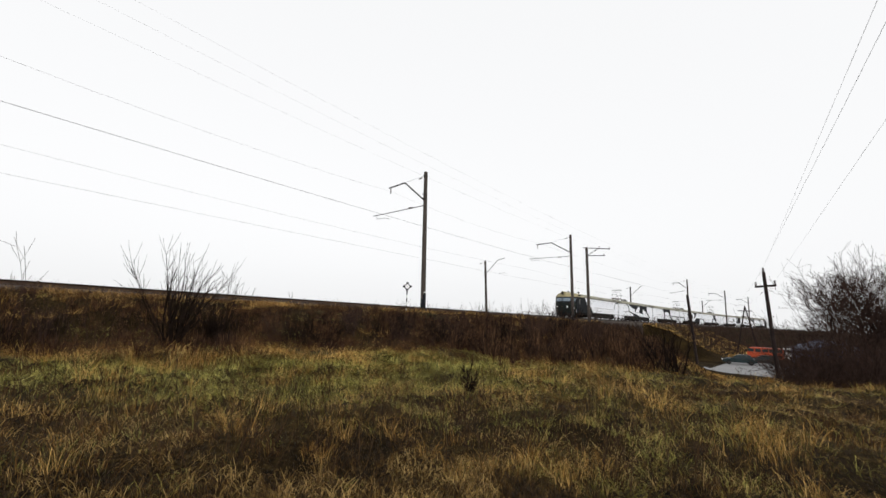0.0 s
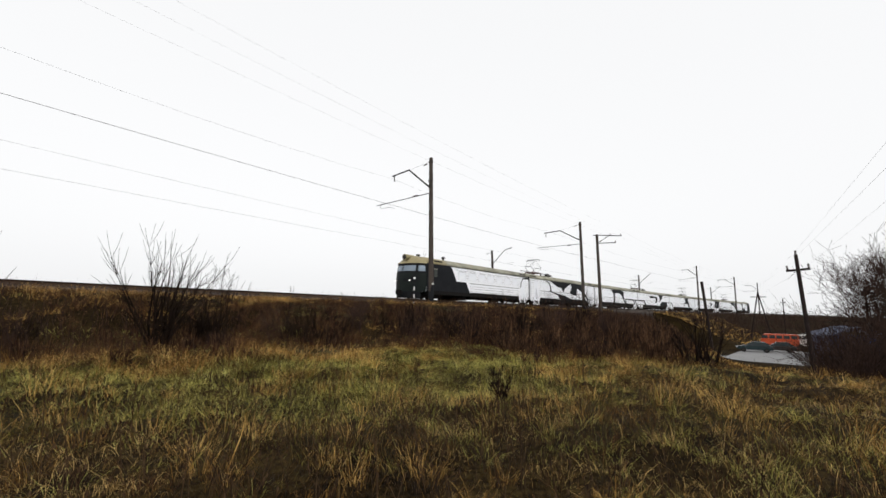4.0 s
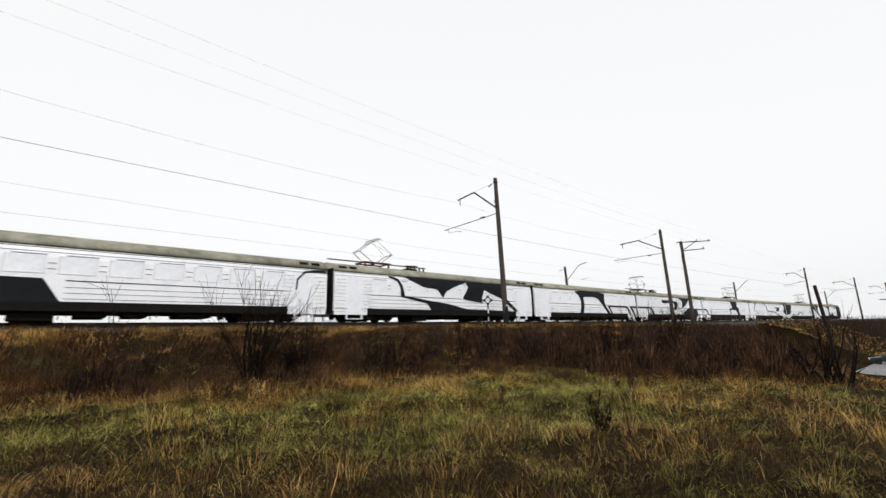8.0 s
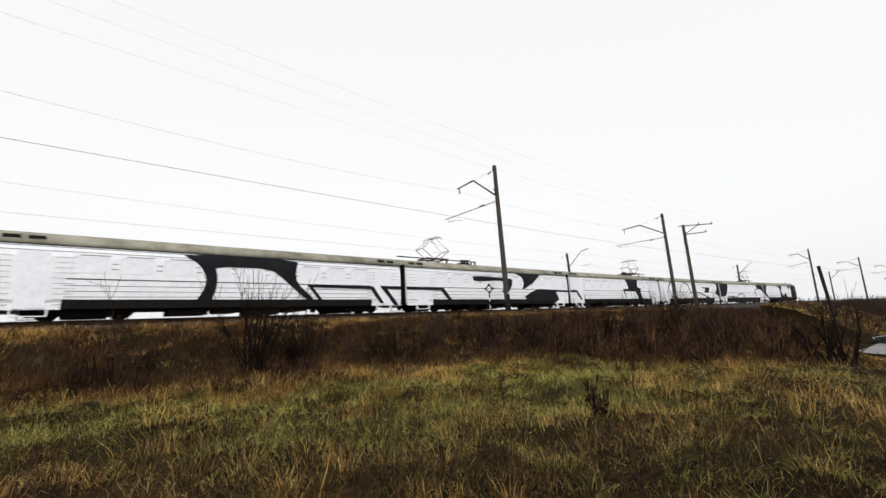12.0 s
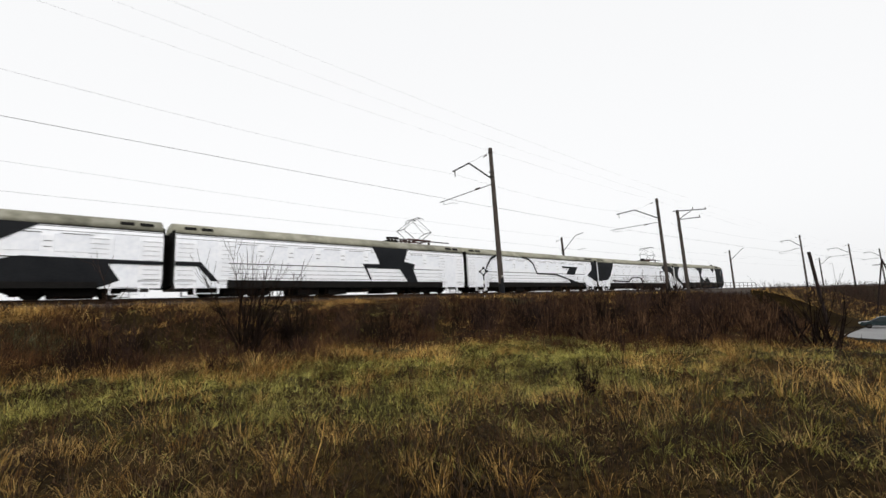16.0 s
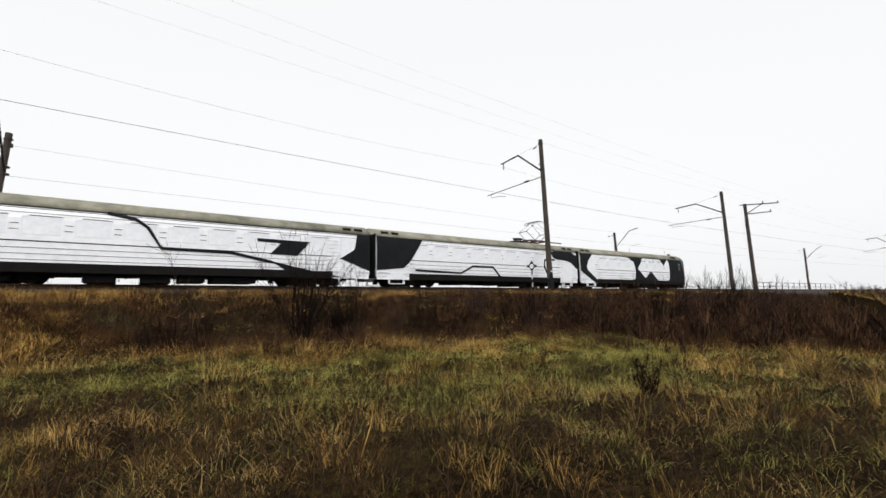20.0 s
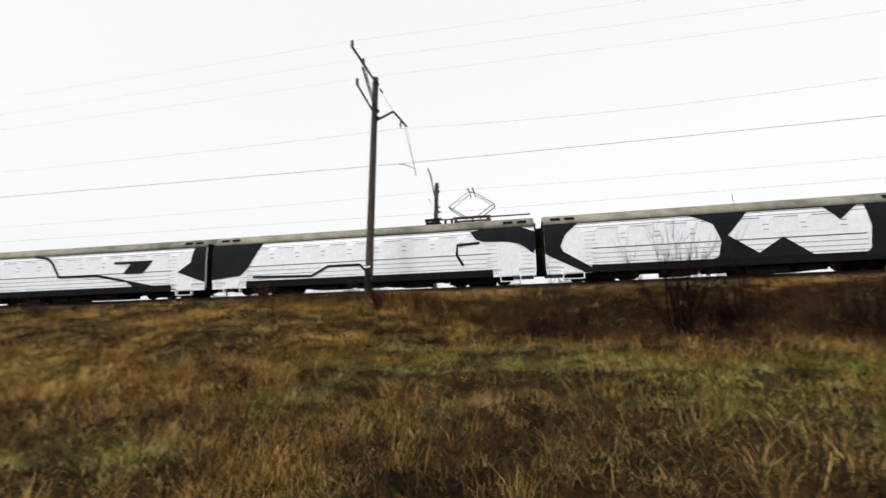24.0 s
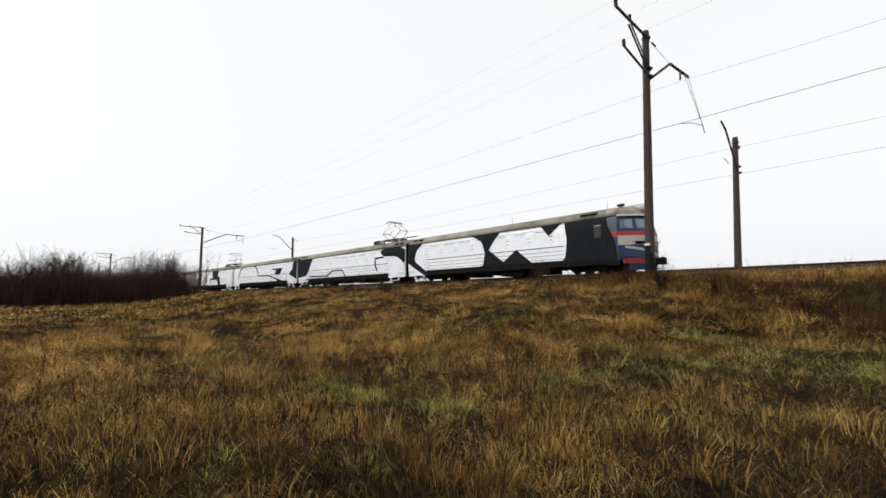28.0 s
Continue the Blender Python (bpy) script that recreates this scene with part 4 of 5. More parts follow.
# ---- road and parked vehicles ----
def build_yard():
    xs, ys = np.arange(71.5, 98, 1.5), np.arange(-34, -15.5, 1.5)
    gs, go = np.meshgrid(xs, ys)
    ang = (gs - XC) / RC
    gx, gy = XC + (RC + go) * np.sin(ang), -RC + (RC + go) * np.cos(ang)
    v = np.stack([gx.ravel(), gy.ravel(), np.maximum(ground_z(gx, gy), -6.1).ravel() + 0.06], 1)
    w = len(xs)
    j, i = np.meshgrid(np.arange(len(ys) - 1), np.arange(w - 1), indexing="ij")
    a = (j * w + i).ravel()
    me = array_mesh("road", v, np.stack([a, a + 1, a + w + 1, a + w], 1), ASPHALT)
    tagged(new("road", me), "pale wet asphalt yard beside the railway bridge", "road", kind="structure")


build_yard()


def vehicle(name, x, y, turn, paint, label, long, tall, van=False):
    car = empty(name, pose(x, y, float(ground_z(x, y)) + 0.05, 0, 0, turn), label, "minibus" if van else "car", "parked vehicles")
    l, h = long / 2, tall
    lower = [(-l, 0.35), (-l, 0.75 if not van else h * 0.55), (-l * 0.98, 0.9), (l * 0.55, 0.95), (l * 0.98, 0.78), (l, 0.35)]
    upper = [(-l * 0.82, 0.9), (-l * 0.62, h), (l * 0.12, h), (l * 0.5, 0.93)]
    if van:
        lower = [(-l, 0.4), (-l, 1.45), (l * 0.98, 1.45), (l, 0.4)]
        upper = [(-l, 1.45), (-l * 0.96, h), (l * 0.8, h), (l * 0.97, 1.45)]
    for nm, prof, half, mat in (("body", lower, 0.85, paint), ("cabin", upper, 0.74, GLASS if not van else paint)):
        bm = bmesh.new()
        a = [bm.verts.new((px, -half, pz)) for px, pz in prof]
        b = [bm.verts.new((px, half * 1.0, pz)) for px, pz in prof]
        bm.faces.new(a)
        bm.faces.new(b[::-1])
        for i in range(len(prof)):
            bm.faces.new((a[i - 1], a[i], b[i], b[i - 1]))
        bmesh.ops.recalc_face_normals(bm, faces=bm.faces[:])
        bmesh.ops.bevel(bm, geom=bm.edges[:], offset=0.07, segments=2, affect="EDGES")
        part(nm, bm, mat, car)
    bm = bmesh.new()
    box(bm, -l * 0.6, l * 0.1 if not van else l * 0.65, -0.7, 0.7, h - 0.05, h + 0.03, 0.03)
    part("roof", bm, paint, car)
    if van:
        for sx in (-0.45, -0.22, 0.0, 0.22, 0.45):
            for sy in (-0.86, 0.86):
                bm = bmesh.new()
                box(bm, sx * long * 0.84 - 0.42, sx * long * 0.84 + 0.42, sy * 0.87 - 0.02, sy * 0.87 + 0.02, 1.52, h - 0.22, 0.02)
                part("window", bm, GLASS, car)
    for wx in (-l * 0.62, l * 0.64):
        for wy in (-0.78, 0.78):
            bm = bmesh.new()
            tube(bm, (wx, wy - 0.1, 0.31), (wx, wy + 0.1, 0.31), 0.31, 0.31, 16)
            wheel = part("wheel", bm, UNDER, car)
            bm = bmesh.new()
            tube(bm, (wx, wy * 1.14, 0.31), (wx, wy * 1.16, 0.31), 0.18, 0.18, 12)
            part("hubcap", bm, STEEL, wheel)
    for sx in (-1, 1):
        for wy in (-0.6, 0.6):
            bm = bmesh.new()
            box(bm, sx * l - 0.04, sx * l + 0.04, wy - 0.15, wy + 0.15, 0.6, 0.75, 0.02)
            part("light", bm, WHITE if sx > 0 else RED, car)
    return car


vehicle("parked_car", 88.0, -21.1, 97, DARKCAR, "dark green saloon car parked on the asphalt", 4.5, 1.5)
vehicle("parked_car", 91.0, -24.0, 94, STEEL, "dark grey saloon car parked on the asphalt", 4.3, 1.5)
vehicle("parked_minibus", 104.0, -24.3, 90, ORANGE, "orange minibus parked at the yard's edge", 5.4, 2.3, True)
vehicle("parked_minibus", 106.0, -29.0, 84, WHITE, "white minibus parked at the yard's edge", 5.4, 2.3, True)




# ---- plants ----
def prisms(name, segs, mat):
    """Thin tapered three-sided stems from rows of x0 y0 z0 x1 y1 z1 r0 r1."""
    q = np.asarray(segs, float)
    a, b, r0, r1 = q[:, 0:3], q[:, 3:6], q[:, 6:7], q[:, 7:8]
    d = b - a
    d /= np.linalg.norm(d, axis=1, keepdims=True) + 1e-9
    u = np.cross(d, np.where(np.abs(d[:, 2:3]) > 0.9, [[1.0, 0, 0]], [[0, 0, 1.0]]))
    u /= np.linalg.norm(u, axis=1, keepdims=True) + 1e-9
    w = np.cross(d, u)
    ring = [(math.cos(k * 2.0944), math.sin(k * 2.0944)) for k in range(3)]
    verts = np.stack([a + r0 * (c * u + s * w) for c, s in ring] + [b + r1 * (c * u + s * w) for c, s in ring], 1).reshape(-1, 3)
    base = np.arange(len(q))[:, None, None] * 6
    faces = (base + np.array([[0, 1, 4, 3], [1, 2, 5, 4], [2, 0, 3, 5]])[None]).reshape(-1, 4)
    return array_mesh(name, verts, faces, mat)


TIP = 0.006


def grow(rng, p, d, length, r, depth, out, forks=3, bend=0.35, up=0.15, wide=0.62):
    """Adds a branch and its forks to out."""
    steps = 3 if depth > 1 else 2
    p, d = np.array(p, float), np.array(d, float)
    for i in range(steps):
        d = d + rng.normal(0, bend / steps, 3) + [0, 0, up / steps]
        d /= np.linalg.norm(d)
        q = p + d * length / steps
        ra, rb = max(TIP, r * (1 - 0.6 * i / steps)), max(TIP, r * (1 - 0.6 * (i + 1) / steps))
        out.append([*p, *q, ra, rb])
        p = q
        if depth > 0 and i > 0 - (depth < 2):
            for _ in range(int(rng.integers(1, forks + 1))):
                side = d + rng.normal(0, wide, 3)
                side /= np.linalg.norm(side)
                grow(rng, p, side, length * rng.uniform(0.45, 0.75), rb * 0.75, depth - 1, out, forks, bend, up, wide)


def shrub_mesh(seed, height, stems, mat, depth=2, r=0.012, spread=0.28, base=0.3, up=0.15, wide=0.62):
    rng = np.random.default_rng(seed)
    segs = []
    for _ in range(stems):
        a = rng.uniform(0, 6.283)
        lean = rng.uniform(0.02, spread)
        grow(rng, (base * rng.normal(), base * rng.normal(), -0.1), (math.cos(a) * lean, math.sin(a) * lean, 1), height * rng.uniform(0.45, 0.8), r * rng.uniform(0.6, 1.2), depth, segs, 2, 0.35, up, wide)
    return prisms("branches", segs, mat)


def wand_mesh(seed, n, height, spread, r, mat, base=0.1, twigs=2, wild=0.09):
    """Long slender stems that rise from one root, spread outwards and carry fine twigs."""
    rng = np.random.default_rng(seed)
    segs = []
    for _ in range(n):
        a, lean, h = rng.uniform(0, 6.283), spread * math.sqrt(rng.uniform(0, 1)), height * rng.uniform(0.55, 1.0)
        d = np.array((math.cos(a) * lean, math.sin(a) * lean, 1.0))
        p = np.array((base * rng.normal(), base * rng.normal(), -0.1))
        r0 = r * rng.uniform(0.6, 1.2)
        for i in range(6):
            d = d + rng.normal(0, wild, 3)
            d /= np.linalg.norm(d)
            q = p + d * h / 6
            ra, rb = max(0.006, r0 * (1 - i / 7.5)), max(0.006, r0 * (1 - (i + 1) / 7.5))
            segs.append([*p, *q, ra, rb])
            p = q
            if i > 0:
                for _ in range(int(rng.integers(0, twigs + 1))):
                    e = d + rng.normal(0, 0.38, 3)
                    e /= np.linalg.norm(e)
                    t = p + e * h * rng.uniform(0.08, 0.2)
                    u = t + (e + [0, 0, 0.35]) * h * rng.uniform(0.05, 0.12)
                    segs.append([*p, *t, rb * 0.6, 0.006])
                    segs.append([*t, *u, 0.006, 0.004])
    return prisms("branches", segs, mat)


def plant(name, me, x, y, scale, label, category, group="", turn=0.0):
    ob = new(name, me)
    ob.matrix_world = Matrix.Translation((x, y, float(ground_z(x, y)))) @ Matrix.Rotation(turn, 4, "Z") @ Matrix.Diagonal((scale, scale, scale, 1))
    return tagged(ob, label, category, group)


def tallest(me):
    co = np.empty(len(me.vertices) * 3, np.float32)
    me.vertices.foreach_get("co", co)
    return float(co[2::3].max())


SHRUBS = [shrub_mesh(10 + i, 1.35 + 0.12 * i, 13 + i, (TWIG, BRAMBLE)[i % 2]) for i in range(6)]
RODS = [wand_mesh(70 + i, 22 + 4 * i, 1.9, 0.28, 0.016, (TANGLE, TWIG, TANGLE, BRAMBLE)[i], 0.22, 2, 0.06) for i in range(4)]
FANS = [wand_mesh(80 + i, 40 + 6 * i, 2.2, 0.75, 0.018, (TANGLE, BRAMBLE, TWIG)[i], 0.12, 3, 0.10) for i in range(3)]
rng = np.random.default_rng(5)


def bush_at(x, y, me, height, label, turn=0.0, name="bare_bush", category="bush", group="tall bushes"):
    """A bush whose tips stand height metres over the ground."""
    return plant(name, me, x, y, height / tallest(me), label, category, group, turn)


count = 0
while count < 60:
    s, o = rng.uniform(20, 72), rng.uniform(-12.5, -3.6)
    q = along(s, o)
    me = SHRUBS[int(rng.integers(6))]
    room = (rng.uniform(-0.2, 0.2) - float(ground_z(q.x, q.y))) / tallest(me)
    plant("bare_shrub", me, q.x, q.y, max(0.3, min(room, rng.uniform(0.6, 1.2))), "bare reddish-brown shrub on the railway bank", "shrub", "shrubs on the bank", rng.uniform(0, 6.28))
    count += 1
plant("bare_shrub", SHRUBS[1], -20.0, -4.2, 0.6, "bare reddish shrub on the crest of the bank", "shrub", "shrubs on the bank")
count = 0
while count < 30:
    s, o = rng.uniform(-40, 9), rng.uniform(-8, -3.2)
    q = along(s, o)
    plant("bare_shrub", SHRUBS[int(rng.integers(6))], q.x, q.y, rng.uniform(0.25, 0.55), "low bare brown shrub in dry grass on the bank", "shrub", "shrubs on the bank", rng.uniform(0, 6.28))
    count += 1
# clumps of upright rods on the slope of the bank
for x, y, h, k in ((8.3, -7.9, 1.5, 0), (8.9, -7.4, 1.3, 1), (7.7, -8.2, 1.1, 2), (15.7, -8.8, 1.6, 1), (16.2, -9.3, 1.8, 0), (16.8, -9.8, 1.9, 2), (17.3, -10.4, 1.8, 3), (17.0, -8.6, 1.5, 0), (11.0, -7.2, 0.9, 3),
                   (13.0, -10.4, 0.7, 1), (14.9, -11.0, 0.6, 2), (11.4, -10.2, 0.6, 0), (19.8, -8.8, 1.6, 1), (20.6, -9.8, 1.9, 0), (21.5, -10.6, 2.0, 2), (22.4, -9.6, 1.8, 3), (5.4, -7.0, 0.8, 0), (3.1, -6.4, 0.7, 2)):
    bush_at(x, y, RODS[k], h, "clump of bare upright reddish rods on the bank", 1.3 * x, "rod_clump", "shrub", "rod clumps")
for x, y, h, k in ((22.2, -12.4, 2.3, 0), (23.8, -13.4, 2.5, 1), (24.6, -11.6, 2.3, 2), (26.4, -13.6, 2.7, 0), (27.6, -12.2, 2.5, 1), (29.8, -13.8, 2.9, 2), (32.4, -14.2, 3.1, 0), (35.0, -13.6, 3.0, 1), (38.0, -14.4, 3.2, 2)):
    bush_at(x, y, FANS[k], h, "bare willow-like bush fanning out of the bank", 0.9 * x, "fan_bush", "bush", "fan bushes")
TALL = wand_mesh(31, 30, 3.4, 0.44, 0.042, TANGLE, 0.10, 4, 0.09)
bush_at(12.0, -8.9, TALL, 3.9, "tall bare multi-stemmed bush on the slope of the bank")
bush_at(13.9, -8.2, wand_mesh(32, 18, 3.0, 0.22, 0.024, TANGLE, 0.32, 3, 0.06), 3.2, "tall bare bush of upright thin rods")
bush_at(13.6, -8.1, shrub_mesh(36, 1.2, 60, TANGLE, 2, 0.016, 0.9, 0.25, 0.2, 0.5), 1.5, "dense blackish tangle of twigs on the bank", 0, "bramble_tangle", "shrub")
bush_at(9.3, -6.9, shrub_mesh(38, 1.2, 34, TANGLE, 2, 0.014, 0.8, 0.3, 0.2, 0.5), 0.9, "low blackish tangle of twigs on the bank", 0, "bramble_tangle", "shrub")
bush_at(18.6, -9.4, shrub_mesh(39, 1.2, 34, TANGLE, 2, 0.014, 0.8, 0.3, 0.2, 0.5), 1.0, "low blackish tangle of twigs on the bank", 2.0, "bramble_tangle", "shrub")
bush_at(-19.5, -7.2, shrub_mesh(37, 1.2, 30, TWIG, 2, 0.012, 0.8, 0.25, 0.2, 0.5), 1.0, "low dark tangle of twigs on the slope", 0, "bramble_tangle", "shrub")
bush_at(31.0, -20.7, wand_mesh(33, 22, 3.3, 0.42, 0.06, TANGLE, 0.35, 3, 0.09), 3.7, "bare fan-shaped bush of upright stems at the field's edge")
bush_at(8.5, -6.6, wand_mesh(35, 5, 3.0, 0.12, 0.014, TWIG, 0.35, 2, 0.07), 3.3, "few tall bare upright rods on the bank")
bush_at(1.5, -6.5, TALL, 1.5, "tall bare bush at the foot of the bank", 2.0)


def tree(x, y, height, seed, label):
    ob = empty("bare_tree", pose(x, y, float(ground_z(x, y))), label, "tree", "trees")
    global TIP
    TIP = 0.008
    rng = np.random.default_rng(seed)
    trunk, crown = [], []
    for _ in range(4):
        a = rng.uniform(0, 6.28)
        d = np.array((0.35 * math.cos(a), 0.3 * math.sin(a), 1))
        d /= np.linalg.norm(d)
        p = np.zeros(3)
        for i in range(4):
            q = p + d * height * 0.13
            trunk.append([*p, *q, 0.14 * (1 - i * 0.15), 0.14 * (0.85 - i * 0.15)])
            p = q
            if i > 0:
                for _ in range(5):
                    side = d * 1.1 + rng.normal(0, 0.65, 3)
                    side[2] = abs(side[2])
                    side /= np.linalg.norm(side)
                    grow(rng, p, side, height * rng.uniform(0.22, 0.36), 0.045, 3, crown, 3, 0.35, 0.25, 0.5)
            d = d + rng.normal(0, 0.12, 3)
            d /= np.linalg.norm(d)
    t = new("trunk", prisms("trunk", trunk, BARK))
    t.parent = ob
    c = new("crown", prisms("crown", crown, TWIG))
    c.parent = ob
    return ob


tree(45.0, -29.8, 8.6, 3, "bare dark many-limbed tree beside the power pole")
tree(49.0, -31.6, 9.4, 4, "bare dark tree behind the power pole")
tree(-60.0, -22.5, 6.0, 8, "small bare tree in a dark hedge")


def bank_foot(s):
    """Where the scrub on the bank ends and the field begins."""
    return np.interp(s, [0, 7, 9.5, 13, 16, 18.5, 22, 30, 45, 60, 75], [-5, -8.6, -11.2, -12.4, -12.4, -14.4, -19.8, -19.8, -18.3, -15.8, -14]) + 0.8 * np.sin(1.1 * s + 1.5 * np.sin(0.37 * s)) + 0.5 * np.sin(2.7 * s)


def thicket(name, n, area, height, mat, label, seed, r=0.007, top=None, fork=(0.35, 0.5, 0.65, 0.8)):
    """Countless thin stems standing over an area (s0, s1, o0, o1) of the line, cropped near the height top."""
    rng = np.random.default_rng(seed)
    s = rng.uniform(area[0], area[1], n)
    low = bank_foot(s) if area[2] is None else np.full(n, float(area[2]))
    o = low + (area[3] - low) * rng.uniform(0, 1, n)
    edge = ease(area[0], area[0] + 7, s) * ease(area[1], area[1] - 5, s) * ease(low, low + 1.5, o) * ease(area[3], area[3] - 0.8, o)
    keep = (patches(s, o, 0.6, seed) + 0.6 * patches(s, o, 1.9, seed + 1) > rng.uniform(-1.0, 0.5, n)) & (edge > rng.uniform(0, 1, n))
    s, o = s[keep], o[keep]
    a = (s - XC) / RC
    x, y = XC + (RC + o) * np.sin(a), -RC + (RC + o) * np.cos(a)
    z = ground_z(x, y) - 0.05
    m = len(s)
    h = height * rng.uniform(0.35, 1.0, m) * (1 + 0.4 * patches(s, o, 0.9, seed + 2))
    if top is not None:
        h = np.minimum(h, np.maximum(0.2, (top + 0.22 * patches(s, o, 0.8, seed + 3) + rng.normal(0, 0.07, m) - z)))
    ang, lean = rng.uniform(0, 6.283, m), rng.uniform(0, 0.5, m) ** 1.5 * h
    tops = np.stack([x + lean * np.cos(ang), y + lean * np.sin(ang), z + h], 1)
    base = np.stack([x, y, z], 1)
    rr = np.full((m, 1), r) * rng.uniform(0.6, 1.4, (m, 1))
    segs = [np.hstack([base, tops, rr, rr * 0.35])]
    for f in fork:
        at = base + (tops - base) * f
        b = rng.uniform(0, 6.283, m)
        tip = at + np.stack([np.cos(b) * h * 0.16, np.sin(b) * h * 0.16, h * rng.uniform(0.1, 0.3, m)], 1)
        segs.append(np.hstack([at, tip, rr * 0.6, rr * 0.25]))
    tagged(new(name, prisms(name, np.vstack(segs), mat)), label, "undergrowth", kind="stuff")


def clumps(name, bushes, per, area, height, mat, label, seed, r, top, fork):
    """Scrub of many rounded bushes, the stems of each fanning out from its root."""
    rng = np.random.default_rng(seed)
    s = rng.uniform(area[0], area[1], bushes)
    low = bank_foot(s) + 0.5
    o = low + (area[2] - low) * rng.uniform(0, 1, bushes)
    keep = patches(s, o, 0.55, seed) + 0.5 * patches(s, o, 1.5, seed + 1) > rng.uniform(-1.3, 0.4, bushes)
    s, o = s[keep], o[keep]
    a = (s - XC) / RC
    cx, cy = XC + (RC + o) * np.sin(a), -RC + (RC + o) * np.cos(a)
    tall = height * rng.uniform(0.5, 1.15, len(s)) * (1 - 0.35 * ease(area[0] + 8, area[0], s))
    room = top + 0.2 * patches(s, o, 0.8, seed + 3) + rng.normal(0, 0.1, len(s)) - ground_z(cx, cy)
    tall = np.minimum(tall, np.maximum(0.25, room))
    m = len(s) * per
    cx, cy, tall = np.repeat(cx, per), np.repeat(cy, per), np.repeat(tall, per)
    ang, d = rng.uniform(0, 6.283, m), np.sqrt(rng.uniform(0, 1, m))
    wide = tall * 0.42 * np.repeat(rng.uniform(0.6, 1.3, len(s)), per)
    x, y = cx + 0.3 * wide * d * np.cos(ang), cy + 0.3 * wide * d * np.sin(ang)
    z = ground_z(x, y) - 0.05
    h = tall * (1 - 0.4 * d ** 2) * rng.uniform(0.6, 1.0, m)
    base = np.stack([x, y, z], 1)
    knee = np.stack([cx + 0.75 * wide * d * np.cos(ang), cy + 0.75 * wide * d * np.sin(ang), z + 0.55 * h], 1)
    tops = np.stack([cx + wide * d * np.cos(ang + 0.2), cy + wide * d * np.sin(ang + 0.2), z + h], 1)
    rr = np.full((m, 1), r) * rng.uniform(0.5, 1.4, (m, 1))
    segs = [np.hstack([base, knee, rr, rr * 0.75]), np.hstack([knee, tops, rr * 0.75, rr * 0.35])]
    for f in fork:
        at = knee + (tops - knee) * f
        b = rng.uniform(0, 6.283, m)
        tip = at + np.stack([np.cos(b) * h * 0.14, np.sin(b) * h * 0.14, h * rng.uniform(0.08, 0.24, m)], 1)
        segs.append(np.hstack([at, tip, rr * 0.55, rr * 0.3]))
    tagged(new(name, prisms(name, np.vstack(segs), mat)), label, "undergrowth", kind="stuff")


clumps("bank_undergrowth", 120, 26, (2, 34, -4.0), 0.8, BRAMBLE, "tangle of bare reddish-brown bushes on the bank", 21, 0.009, -0.2, (0.1, 0.6))
clumps("bank_thicket", 520, 30, (21.0, 78, -3.4), 2.2, BRAMBLE, "dense dark red-brown thicket on the bank", 22, 0.014, -0.12, (0.0, 0.5))
thicket("bank_stems", 3600, (3, 74, None, -3.2), 0.7, TWIG, "short dark stems between the bushes on the bank", 28, 0.009, -0.3, (0.4, 0.7))
thicket("bank_weeds", 5000, (-60, 10, -8, -2.5), 0.55, STALK, "dry brown weeds on the bank", 23, 0.007, 0.1, (0.5, 0.75))
thicket("far_thicket", 7000, (93, 260, -16, -2.8), 1.8, TWIG, "far brown undergrowth on the bank", 24, 0.03, None, (0.5, 0.7))
thicket("dark_hedge", 16000, (-80, -43, -38, -8), 4.6, TWIG, "dark tangled hedge beside the line", 25, 0.022, None, (0.3, 0.5, 0.65, 0.8))
thicket("roadside_scrub", 3000, (28, 50, -26.5, -18.5), 0.55, TWIG, "low dark scrub at the edge of the field", 26, 0.012, None, (0.4, 0.7))


def undergrowth(x0, x1, y0, y1, n, height, seed):
    rng = np.random.default_rng(seed)
    segs = []
    for _ in range(n):
        x, y = rng.uniform(x0, x1), rng.uniform(y0, y1)
        d = np.array((rng.normal(0, 0.3), rng.normal(0, 0.3), 1.0))
        grow(rng, (x, y, float(ground_z(x, y)) - 0.1), d / np.linalg.norm(d), height * rng.uniform(0.4, 0.8), 0.014, 1, segs, 3, 0.5, 0.2)
    tagged(new("tree_undergrowth", prisms("tree_undergrowth", segs, TWIG)), "dark dense undergrowth below the trees", "undergrowth", kind="stuff")


undergrowth(37.0, 50, -40, -25.8, 3000, 3.9, 27)


